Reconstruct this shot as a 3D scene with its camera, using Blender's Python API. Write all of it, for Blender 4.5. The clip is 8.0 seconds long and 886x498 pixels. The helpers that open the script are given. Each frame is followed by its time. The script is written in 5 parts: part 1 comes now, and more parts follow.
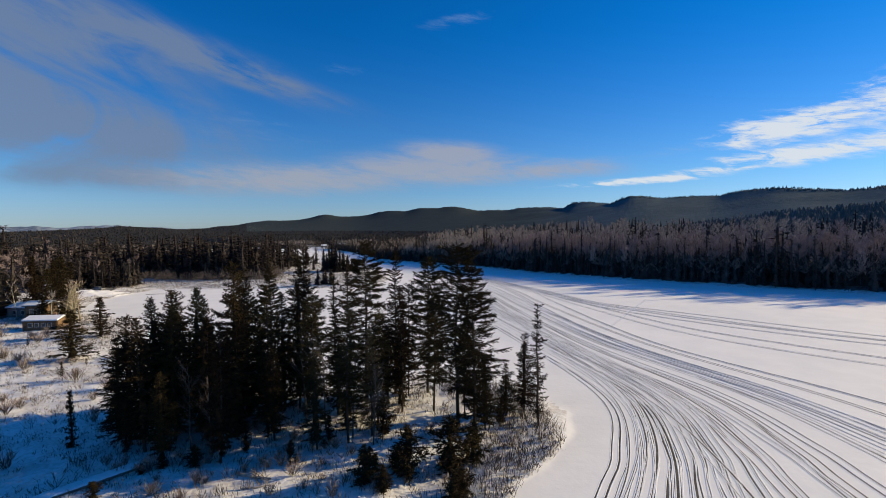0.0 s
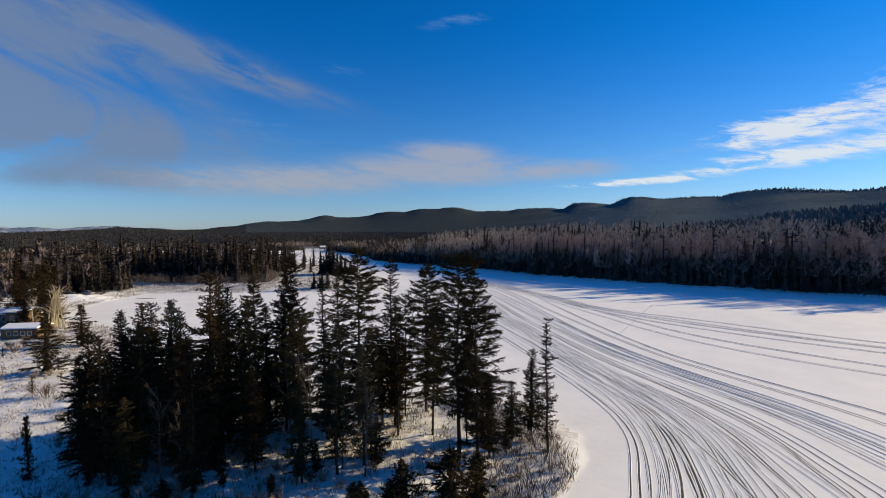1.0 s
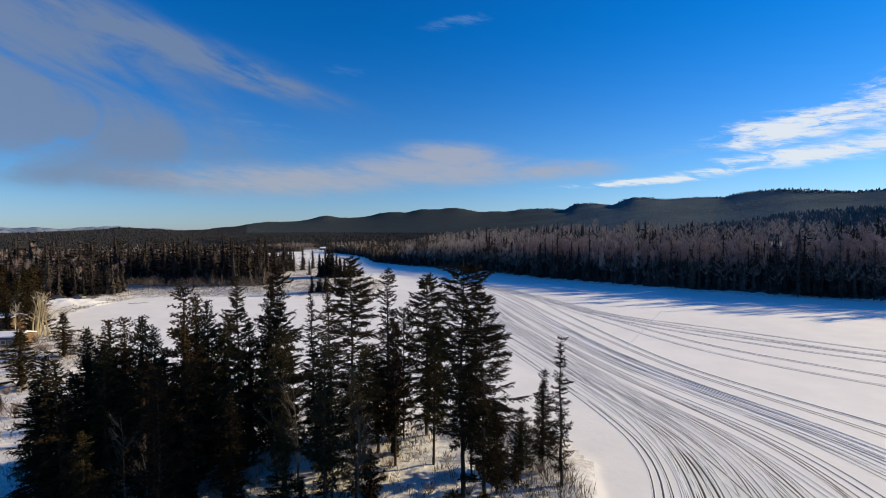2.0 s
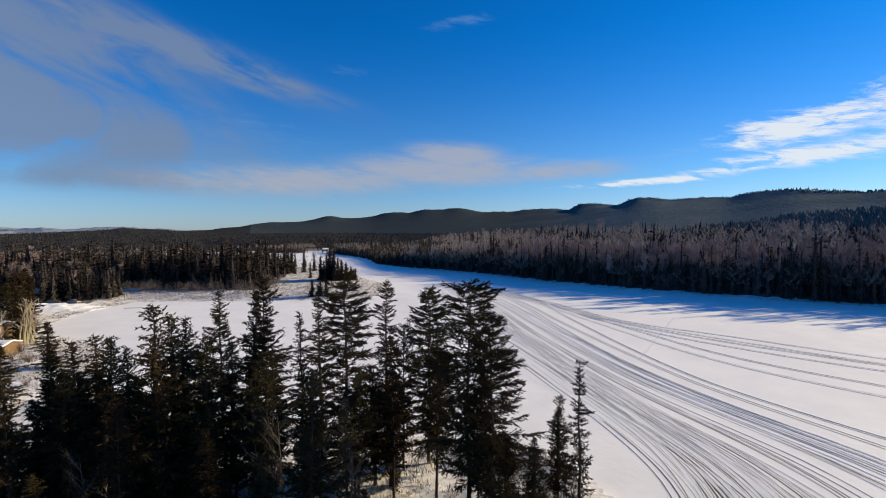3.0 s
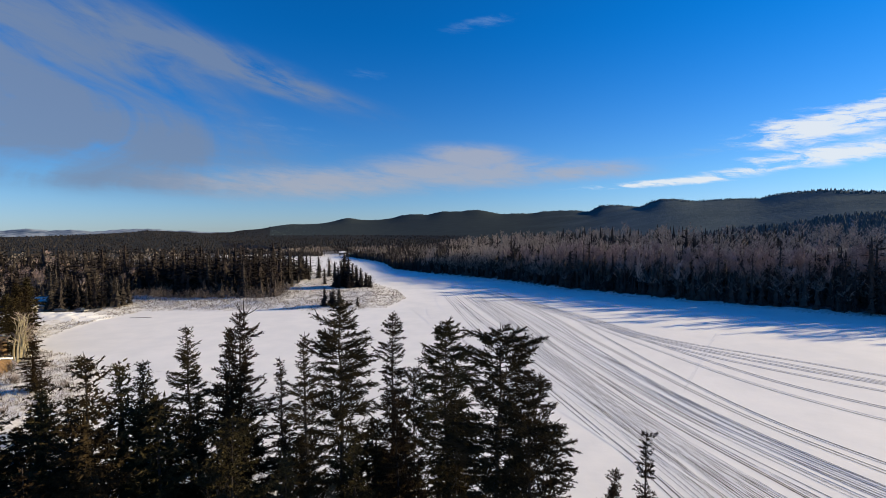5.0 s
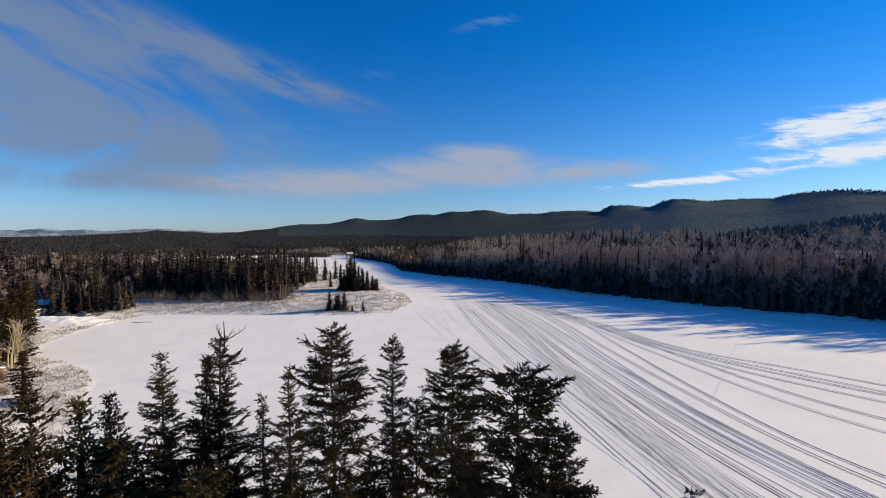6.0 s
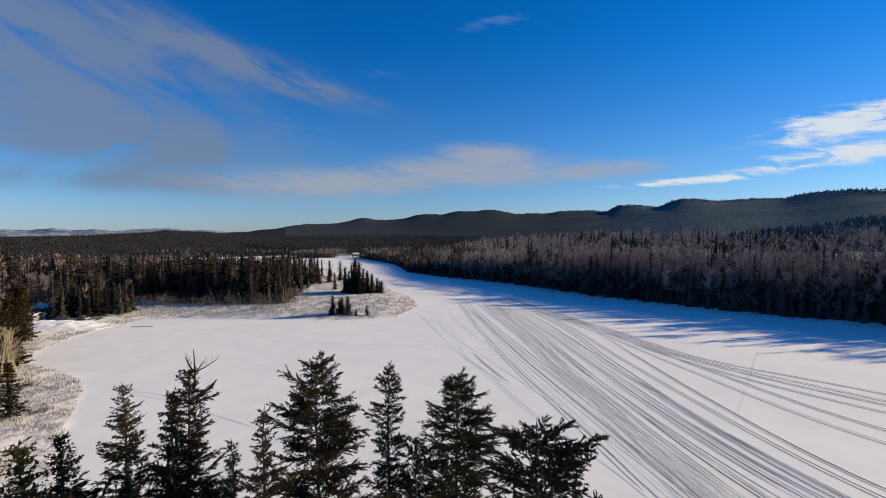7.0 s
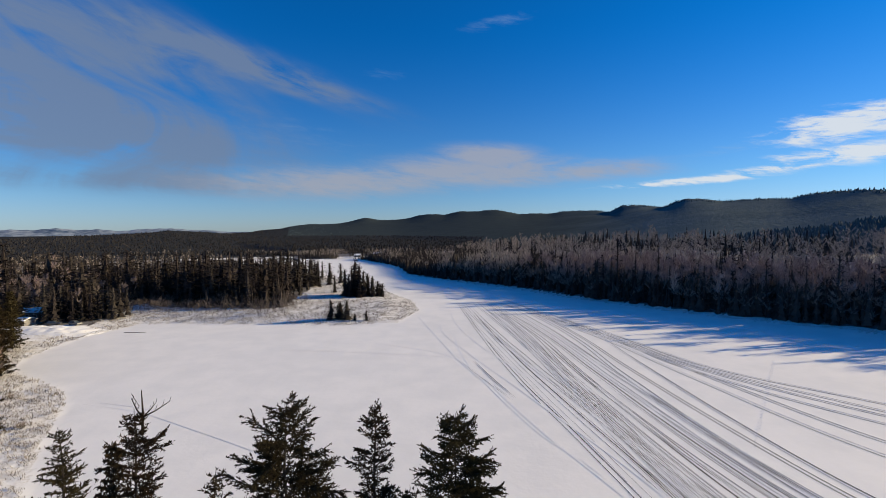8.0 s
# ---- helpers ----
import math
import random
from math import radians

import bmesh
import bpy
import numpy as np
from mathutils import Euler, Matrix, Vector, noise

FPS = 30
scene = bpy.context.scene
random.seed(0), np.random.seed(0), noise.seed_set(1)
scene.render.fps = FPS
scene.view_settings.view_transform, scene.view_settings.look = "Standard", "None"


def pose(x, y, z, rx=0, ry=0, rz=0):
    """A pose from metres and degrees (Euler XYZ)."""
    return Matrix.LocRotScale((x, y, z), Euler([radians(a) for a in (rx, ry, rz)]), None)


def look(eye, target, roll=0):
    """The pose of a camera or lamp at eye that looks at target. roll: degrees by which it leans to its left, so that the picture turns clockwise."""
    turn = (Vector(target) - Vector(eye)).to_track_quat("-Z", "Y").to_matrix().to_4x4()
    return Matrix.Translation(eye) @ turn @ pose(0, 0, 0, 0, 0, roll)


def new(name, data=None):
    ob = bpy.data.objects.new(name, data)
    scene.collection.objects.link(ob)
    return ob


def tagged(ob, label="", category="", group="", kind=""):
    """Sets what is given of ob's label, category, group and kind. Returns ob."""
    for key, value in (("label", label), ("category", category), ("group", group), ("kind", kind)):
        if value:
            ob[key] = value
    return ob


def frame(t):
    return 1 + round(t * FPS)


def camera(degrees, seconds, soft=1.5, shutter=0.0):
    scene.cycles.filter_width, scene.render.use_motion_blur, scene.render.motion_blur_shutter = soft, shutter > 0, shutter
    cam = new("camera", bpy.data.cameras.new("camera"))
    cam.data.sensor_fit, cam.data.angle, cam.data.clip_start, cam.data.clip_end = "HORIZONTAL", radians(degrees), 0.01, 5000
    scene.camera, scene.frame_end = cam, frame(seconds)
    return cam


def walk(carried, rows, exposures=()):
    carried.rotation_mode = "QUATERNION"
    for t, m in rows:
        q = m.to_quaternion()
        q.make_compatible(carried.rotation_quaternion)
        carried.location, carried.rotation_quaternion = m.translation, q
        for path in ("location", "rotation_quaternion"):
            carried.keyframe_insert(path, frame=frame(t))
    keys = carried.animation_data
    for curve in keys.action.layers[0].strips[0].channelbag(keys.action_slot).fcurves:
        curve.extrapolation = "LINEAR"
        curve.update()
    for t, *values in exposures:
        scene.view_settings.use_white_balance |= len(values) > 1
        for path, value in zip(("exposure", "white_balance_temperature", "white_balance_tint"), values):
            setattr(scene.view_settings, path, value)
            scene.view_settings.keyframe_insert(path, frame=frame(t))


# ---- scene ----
cam = camera(87.8, 8.0, soft=0.6)
PATH = [
    (0, (-0.119, -0.432, 25.628), (-0.05, 1.564, 25.53), -0.4),
    (0.5, (-0.045, 2.267, 25.929), (0.025, 4.264, 25.833), -0.3),
    (1, (0.086, 4.964, 26.241), (0.156, 6.961, 26.146), -0.4),
    (1.5, (0.143, 7.679, 26.595), (0.211, 9.676, 26.501), -0.4),
    (3, (0.312, 15.584, 27.987), (0.362, 17.581, 27.894), -0.4),
    (3.5, (0.372, 18.034, 28.358), (0.409, 20.032, 28.268), -0.5),
    (4, (0.356, 20.629, 28.826), (0.375, 22.627, 28.737), -0.5),
    (4.5, (0.378, 23.173, 29.216), (0.372, 25.171, 29.13), -0.5),
    (6, (0.448, 30.427, 30.672), (0.385, 32.425, 30.587), -0.4),
    (6.5, (0.495, 32.783, 31.181), (0.416, 34.78, 31.095), -0.5),
    (7, (0.553, 35.179, 31.683), (0.461, 37.175, 31.596), -0.4),
    (7.5, (0.661, 37.659, 32.215), (0.562, 39.654, 32.127), -0.3),
    (8, (0.763, 40.078, 32.648), (0.659, 42.073, 32.561), -0.4),
]
EXPOSURES = [(0.0, 0.62), (0.8, 0.65), (1.6, 0.70), (3.0, 0.75), (6.6, 0.75), (6.7, 0.61), (8.0, 0.60)]
walk(cam, [(t, look(eye, target, roll)) for t, eye, target, roll in PATH], EXPOSURES)

# ---- world, sun, exposure ----
SUN_ELEV = radians(16.5)
SUN_AZ = radians(75.0)            # from +y towards +x


def nodes_of(tree):
    tree.nodes.clear()
    return tree.nodes, tree.links


def socket(tree, target, value):
    if isinstance(value, (int, float)):
        target.default_value = value
    elif isinstance(value, tuple):
        target.default_value = value
    else:
        tree.links.new(value, target)


def calc(tree, op, a, b=0.0, c=0.0, clamp=False):
    n = tree.nodes.new("ShaderNodeMath")
    n.operation, n.use_clamp = op, clamp
    for i, v in enumerate((a, b, c)):
        socket(tree, n.inputs[i], v)
    return n.outputs[0]


def blend(tree, fac, a, b, kind="MIX"):
    n = tree.nodes.new("ShaderNodeMix")
    n.data_type, n.blend_type = "RGBA", kind
    socket(tree, n.inputs[0], fac)
    socket(tree, n.inputs[6], a)
    socket(tree, n.inputs[7], b)
    return n.outputs[2]


def noise_of(tree, vector, scale, detail=4.0, rough=0.55, warp=0.0):
    n = tree.nodes.new("ShaderNodeTexNoise")
    n.inputs["Scale"].default_value, n.inputs["Detail"].default_value = scale, detail
    n.inputs["Roughness"].default_value, n.inputs["Distortion"].default_value = rough, warp
    if vector is not None:
        tree.links.new(vector, n.inputs["Vector"])
    return n.outputs["Fac"]


def span(tree, value, lo, hi, a=0.0, b=1.0):
    n = tree.nodes.new("ShaderNodeMapRange")
    n.interpolation_type = "SMOOTHSTEP"
    for i, v in enumerate((value, lo, hi, a, b)):
        socket(tree, n.inputs[i], v)
    return n.outputs[0]


def build_world():
    world = bpy.data.worlds.new("sky")
    world.use_nodes = True
    scene.world = world
    t = world.node_tree
    nodes_of(t)
    sky = t.nodes.new("ShaderNodeTexSky")
    sky.sky_type, sky.sun_disc = "NISHITA", False
    sky.sun_elevation, sky.sun_rotation = SUN_ELEV, SUN_AZ
    sky.altitude, sky.air_density, sky.dust_density, sky.ozone_density = 600.0, 1.0, 0.15, 2.0
    co = t.nodes.new("ShaderNodeTexCoord")
    sep = t.nodes.new("ShaderNodeSeparateXYZ")
    t.links.new(co.outputs["Generated"], sep.inputs[0])
    x, y, z = sep.outputs
    az = calc(t, "MULTIPLY", calc(t, "ARCTAN2", x, y), 57.2958)
    el = calc(t, "MULTIPLY", calc(t, "ARCSINE", z), 57.2958)
    cast = blend(t, span(t, el, -5.0, 24.0), (0.50, 0.70, 1.03, 1.0), (0.014, 0.58, 1.23, 1.0))
    cast = blend(t, span(t, el, 6.0, 0.0), cast, (0.47, 0.68, 1.20, 1.0))
    cast = blend(t, span(t, el, 30.0, 60.0), cast, (0.05, 0.65, 1.15, 1.0))
    tinted = blend(t, 1.0, sky.outputs[0], cast, "MULTIPLY")
    comb = t.nodes.new("ShaderNodeCombineXYZ")      # streaky coordinates, stretched along the wind
    lean = calc(t, "MULTIPLY_ADD", az, 0.10, el)
    for i, v in enumerate((calc(t, "MULTIPLY", az, 0.16), calc(t, "MULTIPLY", lean, 0.75), 3.7)):
        socket(t, comb.inputs[i], v)
    wide = noise_of(t, comb.outputs[0], 0.42, 6.0, 0.58, 0.6)
    fine = noise_of(t, comb.outputs[0], 1.9, 8.0, 0.68, 0.4)
    tex = calc(t, "ADD", calc(t, "MULTIPLY", wide, 0.5), calc(t, "MULTIPLY", fine, 0.5))

    # the high veil is drawn out along the wind, steeper higher up
    layer = t.nodes.new("ShaderNodeCombineXYZ")
    steep = calc(t, "MULTIPLY", az, calc(t, "MULTIPLY", span(t, el, 2.0, 14.0), 0.32))
    for i, v in enumerate((calc(t, "MULTIPLY", az, 0.085), calc(t, "MULTIPLY", calc(t, "ADD", el, steep), 0.30), 1.3)):
        socket(t, layer.inputs[i], v)
    veil = calc(t, "ADD", calc(t, "MULTIPLY", noise_of(t, layer.outputs[0], 1.0, 8.0, 0.60, 0.7), 0.62), calc(t, "MULTIPLY_ADD", wide, 0.26, calc(t, "MULTIPLY", fine, 0.12)))

    def bank(a0, e0, wa, we, slope, weight=1.0):
        da = calc(t, "SUBTRACT", az, a0)
        u = calc(t, "DIVIDE", da, wa)
        de = calc(t, "SUBTRACT", calc(t, "SUBTRACT", el, e0), calc(t, "MULTIPLY", da, slope))
        v = calc(t, "DIVIDE", de, we)
        return calc(t, "EXPONENT", calc(t, "MULTIPLY", calc(t, "ADD", calc(t, "MULTIPLY", u, u), calc(t, "MULTIPLY", v, v)), -1.0)) if weight == 1.0 else calc(t, "MULTIPLY", weight, calc(t, "EXPONENT", calc(t, "MULTIPLY", calc(t, "ADD", calc(t, "MULTIPLY", u, u), calc(t, "MULTIPLY", v, v)), -1.0)))

    def total(rows, join_by="MAXIMUM"):
        out = None
        for r in rows:
            b = bank(*r)
            out = b if out is None else calc(t, join_by, out, b)
        return out

    grey = total(((-22.0, 17.4, 11.5, 1.7, -0.27, 1.7), (-34.0, 17.0, 10.0, 3.4, -0.36), (-47.0, 19.0, 14.0, 5.0, -0.05, 0.85), (-40.0, 12.2, 11.0, 2.8, -0.33), (-46.0, 10.5, 11.0, 3.2, -0.20),
                  (-32.0, 9.0, 18.0, 3.4, -0.06, 0.85), (-38.0, 5.0, 19.0, 1.2, 0.0), (-60.0, 16.0, 12.0, 9.0, 0.0)), "ADD")
    mauve = total(((-16.0, 5.6, 16.0, 2.0, 0.03), (2.0, 7.0, 14.0, 2.1, -0.01), (3.0, 8.6, 7.0, 1.6, -0.05), (15.0, 6.7, 8.0, 1.3, 0.0)))
    white = total(((39.0, 9.7, 8.0, 1.75, 0.12), (49.0, 11.3, 8.0, 2.4, 0.10), (39.5, 6.8, 8.5, 1.0, 0.05), (54.0, 8.0, 10.0, 1.2, 0.0), (25.0, 5.0, 9.0, 0.42, 0.035), (33.0, 5.8, 5.0, 0.6, 0.06)))
    wisp = total(((4.0, 23.5, 5.5, 0.8, 0.12), (4.2, 21.8, 1.6, 0.6, 0.1, 0.6), (-10.0, 18.3, 4.0, 1.0, 0.0, 0.6), (29.0, 8.2, 4.5, 0.7, 0.05), (-20.0, 11.0, 12.0, 2.5, -0.1, 0.6)))

    def cover(mask, lo, hi, grain=2.4, tex=tex):
        return span(t, calc(t, "MULTIPLY", mask, calc(t, "MULTIPLY_ADD", tex, grain, 1.0 - 0.5 * grain)), lo, hi)

    col = blend(t, calc(t, "MULTIPLY", cover(grey, 0.06, 1.6, 4.6, veil), 0.80), tinted, (0.112, 0.150, 0.222, 1.0))
    col = blend(t, calc(t, "MULTIPLY", cover(mauve, 0.08, 1.05, 3.0), 0.80), col, (0.24, 0.25, 0.29, 1.0))
    col = blend(t, calc(t, "MULTIPLY", cover(white, 0.20, 1.15, 9.0), 0.92), col, (0.47, 0.50, 0.53, 1.0))
    col = blend(t, calc(t, "MULTIPLY", cover(wisp, 0.35, 1.9, 6.0), 0.36), col, (0.20, 0.29, 0.41, 1.0))
    bg = t.nodes.new("ShaderNodeBackground")
    t.links.new(col, bg.inputs[0])
    bg.inputs[1].default_value = 1.0
    out = t.nodes.new("ShaderNodeOutputWorld")
    t.links.new(bg.outputs[0], out.inputs[0])
    # the sky's own strength, before the clouds are laid over it
    gain = t.nodes.new("ShaderNodeVectorMath")
    gain.operation = "SCALE"
    t.links.new(sky.outputs[0], gain.inputs[0])
    gain.inputs["Scale"].default_value = SKY_STRENGTH
    for link in list(sky.outputs[0].links):
        if link.to_node != gain:
            dest = link.to_socket
            t.links.remove(link)
            t.links.new(gain.outputs[0], dest)


SKY_STRENGTH = 0.075
build_world()
sun = new("sun", bpy.data.lights.new("sun", "SUN"))
sun.data.energy, sun.data.angle, sun.data.color = 5.0, radians(0.5), (1.0, 0.80, 0.465)
SUN_DIR = Vector((math.sin(SUN_AZ) * math.cos(SUN_ELEV), math.cos(SUN_AZ) * math.cos(SUN_ELEV), math.sin(SUN_ELEV)))
sun.matrix_world = look(SUN_DIR * 100, (0, 0, 0))


# ---- materials ----
def material(name, colour, other, scale, rough=0.8, bump=0.0, bump_scale=40.0, fine=6.0, vary=0.0, metal=0.0, island=False, stretch=(1, 1, 1), spec=0.3):
    """Two colours mixed by noise at two scales, with relief and a change from object to object."""
    m = bpy.data.materials.new(name)
    m.use_nodes = True
    t = m.node_tree
    nodes_of(t)
    co = t.nodes.new("ShaderNodeTexCoord")
    mp = t.nodes.new("ShaderNodeMapping")
    mp.inputs["Scale"].default_value = stretch
    t.links.new(co.outputs["Object"], mp.inputs[0])
    vec = mp.outputs[0]
    big = noise_of(t, vec, scale, 4.0)
    small = noise_of(t, vec, scale * fine, 3.0)
    fac = span(t, calc(t, "MULTIPLY_ADD", small, 0.5, calc(t, "MULTIPLY", big, 0.5)), 0.36, 0.64)
    col = blend(t, fac, (*colour, 1.0), (*other, 1.0))
    if vary:
        if island:
            r = t.nodes.new("ShaderNodeNewGeometry").outputs["Random Per Island"]
        else:
            r = t.nodes.new("ShaderNodeObjectInfo").outputs["Random"]
        hs = t.nodes.new("ShaderNodeHueSaturation")
        t.links.new(col, hs.inputs["Color"])
        t.links.new(calc(t, "MULTIPLY_ADD", r, vary, 1.0 - vary / 2), hs.inputs["Value"])
        t.links.new(calc(t, "MULTIPLY_ADD", r, 0.05, 0.475), hs.inputs["Hue"])
        col = hs.outputs[0]
    bs = t.nodes.new("ShaderNodeBsdfPrincipled")
    t.links.new(col, bs.inputs["Base Color"])
    bs.inputs["Roughness"].default_value, bs.inputs["Metallic"].default_value = rough, metal
    bs.inputs["Specular IOR Level"].default_value = spec
    if bump:
        bp = t.nodes.new("ShaderNodeBump")
        bp.inputs["Strength"].default_value, bp.inputs["Distance"].default_value = 1.0, bump
        t.links.new(noise_of(t, vec, bump_scale, 5.0), bp.inputs["Height"])
        t.links.new(bp.outputs[0], bs.inputs["Normal"])
    out = t.nodes.new("ShaderNodeOutputMaterial")
    t.links.new(bs.outputs[0], out.inputs[0])
    return m


SNOW_LAKE = material("lake_snow", (0.80, 0.80, 0.82), (0.88, 0.87, 0.88), 0.03, 0.75, 0.03, 0.9, 5.0)
SNOW_LAND = material("land_snow", (0.84, 0.84, 0.86), (0.60, 0.57, 0.55), 0.30, 0.85, 0.12, 1.6, 7.0, spec=0.1)
# Packed rut floors, with the furrow's shade put into a near-black colour.
SNOW_RUT_SHADE = material("rut_shade_snow", (0.095, 0.085, 0.078), (0.022, 0.020, 0.019), 0.35, 0.8, 0.02, 6.0, 4.0)
SNOW_CAP = material("snow_cap", (0.86, 0.86, 0.88), (0.80, 0.80, 0.83), 0.8, 0.8, 0.02, 4.0)
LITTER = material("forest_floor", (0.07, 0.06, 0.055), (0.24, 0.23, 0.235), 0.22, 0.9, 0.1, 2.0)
# Far floor darkened: the backlit woods' shade is put into its colour.
FAR_FLOOR = material("shaded_far_woods_floor", (0.026, 0.030, 0.036), (0.042, 0.046, 0.052), 0.03, 0.95, 1.0, 0.1, 5.0, spec=0.0)


def hill_material():
    """Closed woods on the hills: near ridge painted paler for haze, plain spruce beyond."""
    m = material("wooded_hill", (0.096, 0.121, 0.127), (0.120, 0.147, 0.153), 0.012, 0.95, 1.6, 0.13, 5.0, spec=0.0)
    t = m.node_tree
    shade = next(n for n in t.nodes if n.type == "BSDF_PRINCIPLED")
    hazed = shade.inputs["Base Color"].links[0].from_socket
    co = t.nodes.new("ShaderNodeTexCoord")
    sep = t.nodes.new("ShaderNodeSeparateXYZ")
    t.links.new(co.outputs["Object"], sep.inputs[0])
    round_ = calc(t, "MULTIPLY", calc(t, "ARCTAN2", sep.outputs[0], sep.outputs[1]), 57.2958)
    patch = noise_of(t, co.outputs["Object"], 0.006, 5.0)
    part_ = span(t, calc(t, "MULTIPLY_ADD", patch, 10.0, round_), 12.0, 28.0)
    spruce = blend(t, noise_of(t, co.outputs["Object"], 0.03, 4.0), (0.038, 0.050, 0.056, 1.0), (0.056, 0.071, 0.077, 1.0))
    t.links.new(blend(t, part_, spruce, hazed), shade.inputs["Base Color"])
    return m


HILL = hill_material()
# Snow-patched range; its blue is distance haze put into the base colour.
MOUNTAIN = material("hazed_snow_mountain", (0.06, 0.10, 0.17), (0.30, 0.35, 0.43), 0.006, 0.9, 0.0, 1.0, 5.0, stretch=(1, 1, 3), spec=0.0)
BARK = material("conifer_bark", (0.020, 0.016, 0.013), (0.050, 0.041, 0.035), 1.2, 0.95, 0.02, 9.0, 5.0, 0.3, stretch=(1, 1, 0.25))
NEEDLES = material("conifer_needles", (0.019, 0.0150, 0.0092), (0.050, 0.038, 0.0205), 0.5, 0.95, 0.0, 1.0, 6.0, 0.5, spec=0.0)
NEEDLES_RED = material("browned_needles", (0.060, 0.034, 0.018), (0.035, 0.034, 0.016), 0.4, 0.8, 0.0, 1.0, 6.0, 0.3)
NEEDLES_FAR = material("forest_needles", (0.027, 0.024, 0.023), (0.063, 0.053, 0.049), 0.05, 0.95, 0.0, 1.0, 6.0, 0.5, spec=0.0)
SAPLINGS = material("sapling_twigs", (0.095, 0.077, 0.071), (0.18, 0.148, 0.136), 0.2, 0.9, 0.0, 1.0, 4.0, 0.4)
# Needles of the plain: a darker copy, with shade put into the colour.
NEEDLES_PLAIN = material("shaded_plain_needles", (0.022, 0.022, 0.024), (0.042, 0.039, 0.040), 0.02, 0.95, 0.0, 1.0, 6.0, 0.4, spec=0.0)
# Hill needles paled and blued: haze put into their base colour.
NEEDLES_HILL = material("hazed_hill_needles", (0.066, 0.084, 0.089), (0.088, 0.108, 0.112), 0.01, 0.95, 0.0, 1.0, 6.0, 0.4, spec=0.1)
TWIGS = material("bare_twigs", (0.27, 0.215, 0.195), (0.39, 0.318, 0.290), 0.2, 0.9, 0.0, 1.0, 4.0, 0.25)
WOODS_BARK = material("grey_bark", (0.085, 0.075, 0.070), (0.045, 0.040, 0.037), 0.8, 0.9, 0.0, 9.0, 4.0, 0.3, stretch=(1, 1, 0.4))
ASPEN_BARK = material("aspen_bark", (0.42, 0.40, 0.34), (0.22, 0.20, 0.17), 0.8, 0.85, 0.01, 9.0, 4.0, 0.3, stretch=(1, 1, 0.4))
WILLOW_BARK = material("willow_bark", (0.34, 0.29, 0.19), (0.22, 0.19, 0.125), 1.0, 0.85, 0.01, 9.0)
REEDS = material("dry_reeds", (0.19, 0.16, 0.13), (0.10, 0.085, 0.07), 0.4, 0.9, 0.0, 1.0, 4.0)
BRUSH = material("dark_brush", (0.055, 0.044, 0.036), (0.13, 0.105, 0.085), 0.5, 0.9, 0.0, 1.0, 4.0)


# ---- mesh helpers ----
def mesh_np(name, verts, tris, mat, parent=None, smooth=False):
    """One mesh object from arrays of corners and triangles."""
    me = bpy.data.meshes.new(name)
    v, f = np.asarray(verts, np.float32), np.asarray(tris, np.int32)
    me.vertices.add(len(v))
    me.vertices.foreach_set("co", v.ravel())
    me.loops.add(f.size)
    me.loops.foreach_set("vertex_index", f.ravel())
    me.polygons.add(len(f))
    me.polygons.foreach_set("loop_start", np.arange(0, f.size, 3, dtype=np.int32))
    me.polygons.foreach_set("use_smooth", np.full(len(f), smooth))
    me.update(calc_edges=True)
    for one in mat if isinstance(mat, (list, tuple)) else (mat,):
        me.materials.append(one)
    ob = new(name, me)
    if parent:
        ob.parent = parent
    return ob


def part(name, bm, mat, parent, label=""):
    """Links a bmesh as one mesh object under a thing or a part."""
    me = bpy.data.meshes.new(name)
    bm.to_mesh(me)
    bm.free()
    me.materials.append(mat)
    ob = new(name, me)
    ob.parent = parent
    return tagged(ob, label)


def join(pieces):
    """Joins (verts, tris) pairs."""
    vs, fs, n = [], [], 0
    for v, f in pieces:
        vs.append(v)
        fs.append(np.asarray(f) + n)
        n += len(v)
    return np.concatenate(vs), np.concatenate(fs)


def tube(points, radii, sides=5):
    p, k = np.asarray(points, float), len(points)
    d = np.gradient(p, axis=0)
    d /= np.linalg.norm(d, axis=1)[:, None] + 1e-9
    ref = np.where(np.abs(d[:, 2:3]) > 0.9, np.array([[1.0, 0, 0]]), np.array([[0, 0, 1.0]]))
    a = np.cross(d, ref)
    a /= np.linalg.norm(a, axis=1)[:, None] + 1e-9
    b = np.cross(d, a)
    th = np.arange(sides) * 2 * math.pi / sides
    ring = p[:, None] + np.asarray(radii)[:, None, None] * (np.cos(th)[None, :, None] * a[:, None] + np.sin(th)[None, :, None] * b[:, None])
    i, j = np.meshgrid(np.arange(k - 1), np.arange(sides), indexing="ij")
    j2 = (j + 1) % sides
    q = np.stack([i * sides + j, i * sides + j2, (i + 1) * sides + j2, (i + 1) * sides + j], -1).reshape(-1, 4)
    return ring.reshape(-1, 3), np.concatenate([q[:, [0, 1, 2]], q[:, [0, 2, 3]]])


def blades(root, way, length, width, flat=None):
    """Diamond-shaped needle sprays: two triangles each."""
    up = np.array([0, 0, 1.0]) if flat is None else flat
    a = np.cross(way, up)
    a /= np.linalg.norm(a, axis=1)[:, None] + 1e-9
    mid = root + way * (length * 0.45)[:, None]
    v = np.stack([root, mid + a * width[:, None], root + way * length[:, None], mid - a * width[:, None]], 1).reshape(-1, 3)
    n = np.arange(len(root))[:, None] * 4
    return v, np.concatenate([n + np.array([[0, 1, 2]]), n + np.array([[0, 2, 3]])])


def unit(v):
    return v / (np.linalg.norm(v, axis=1)[:, None] + 1e-9)


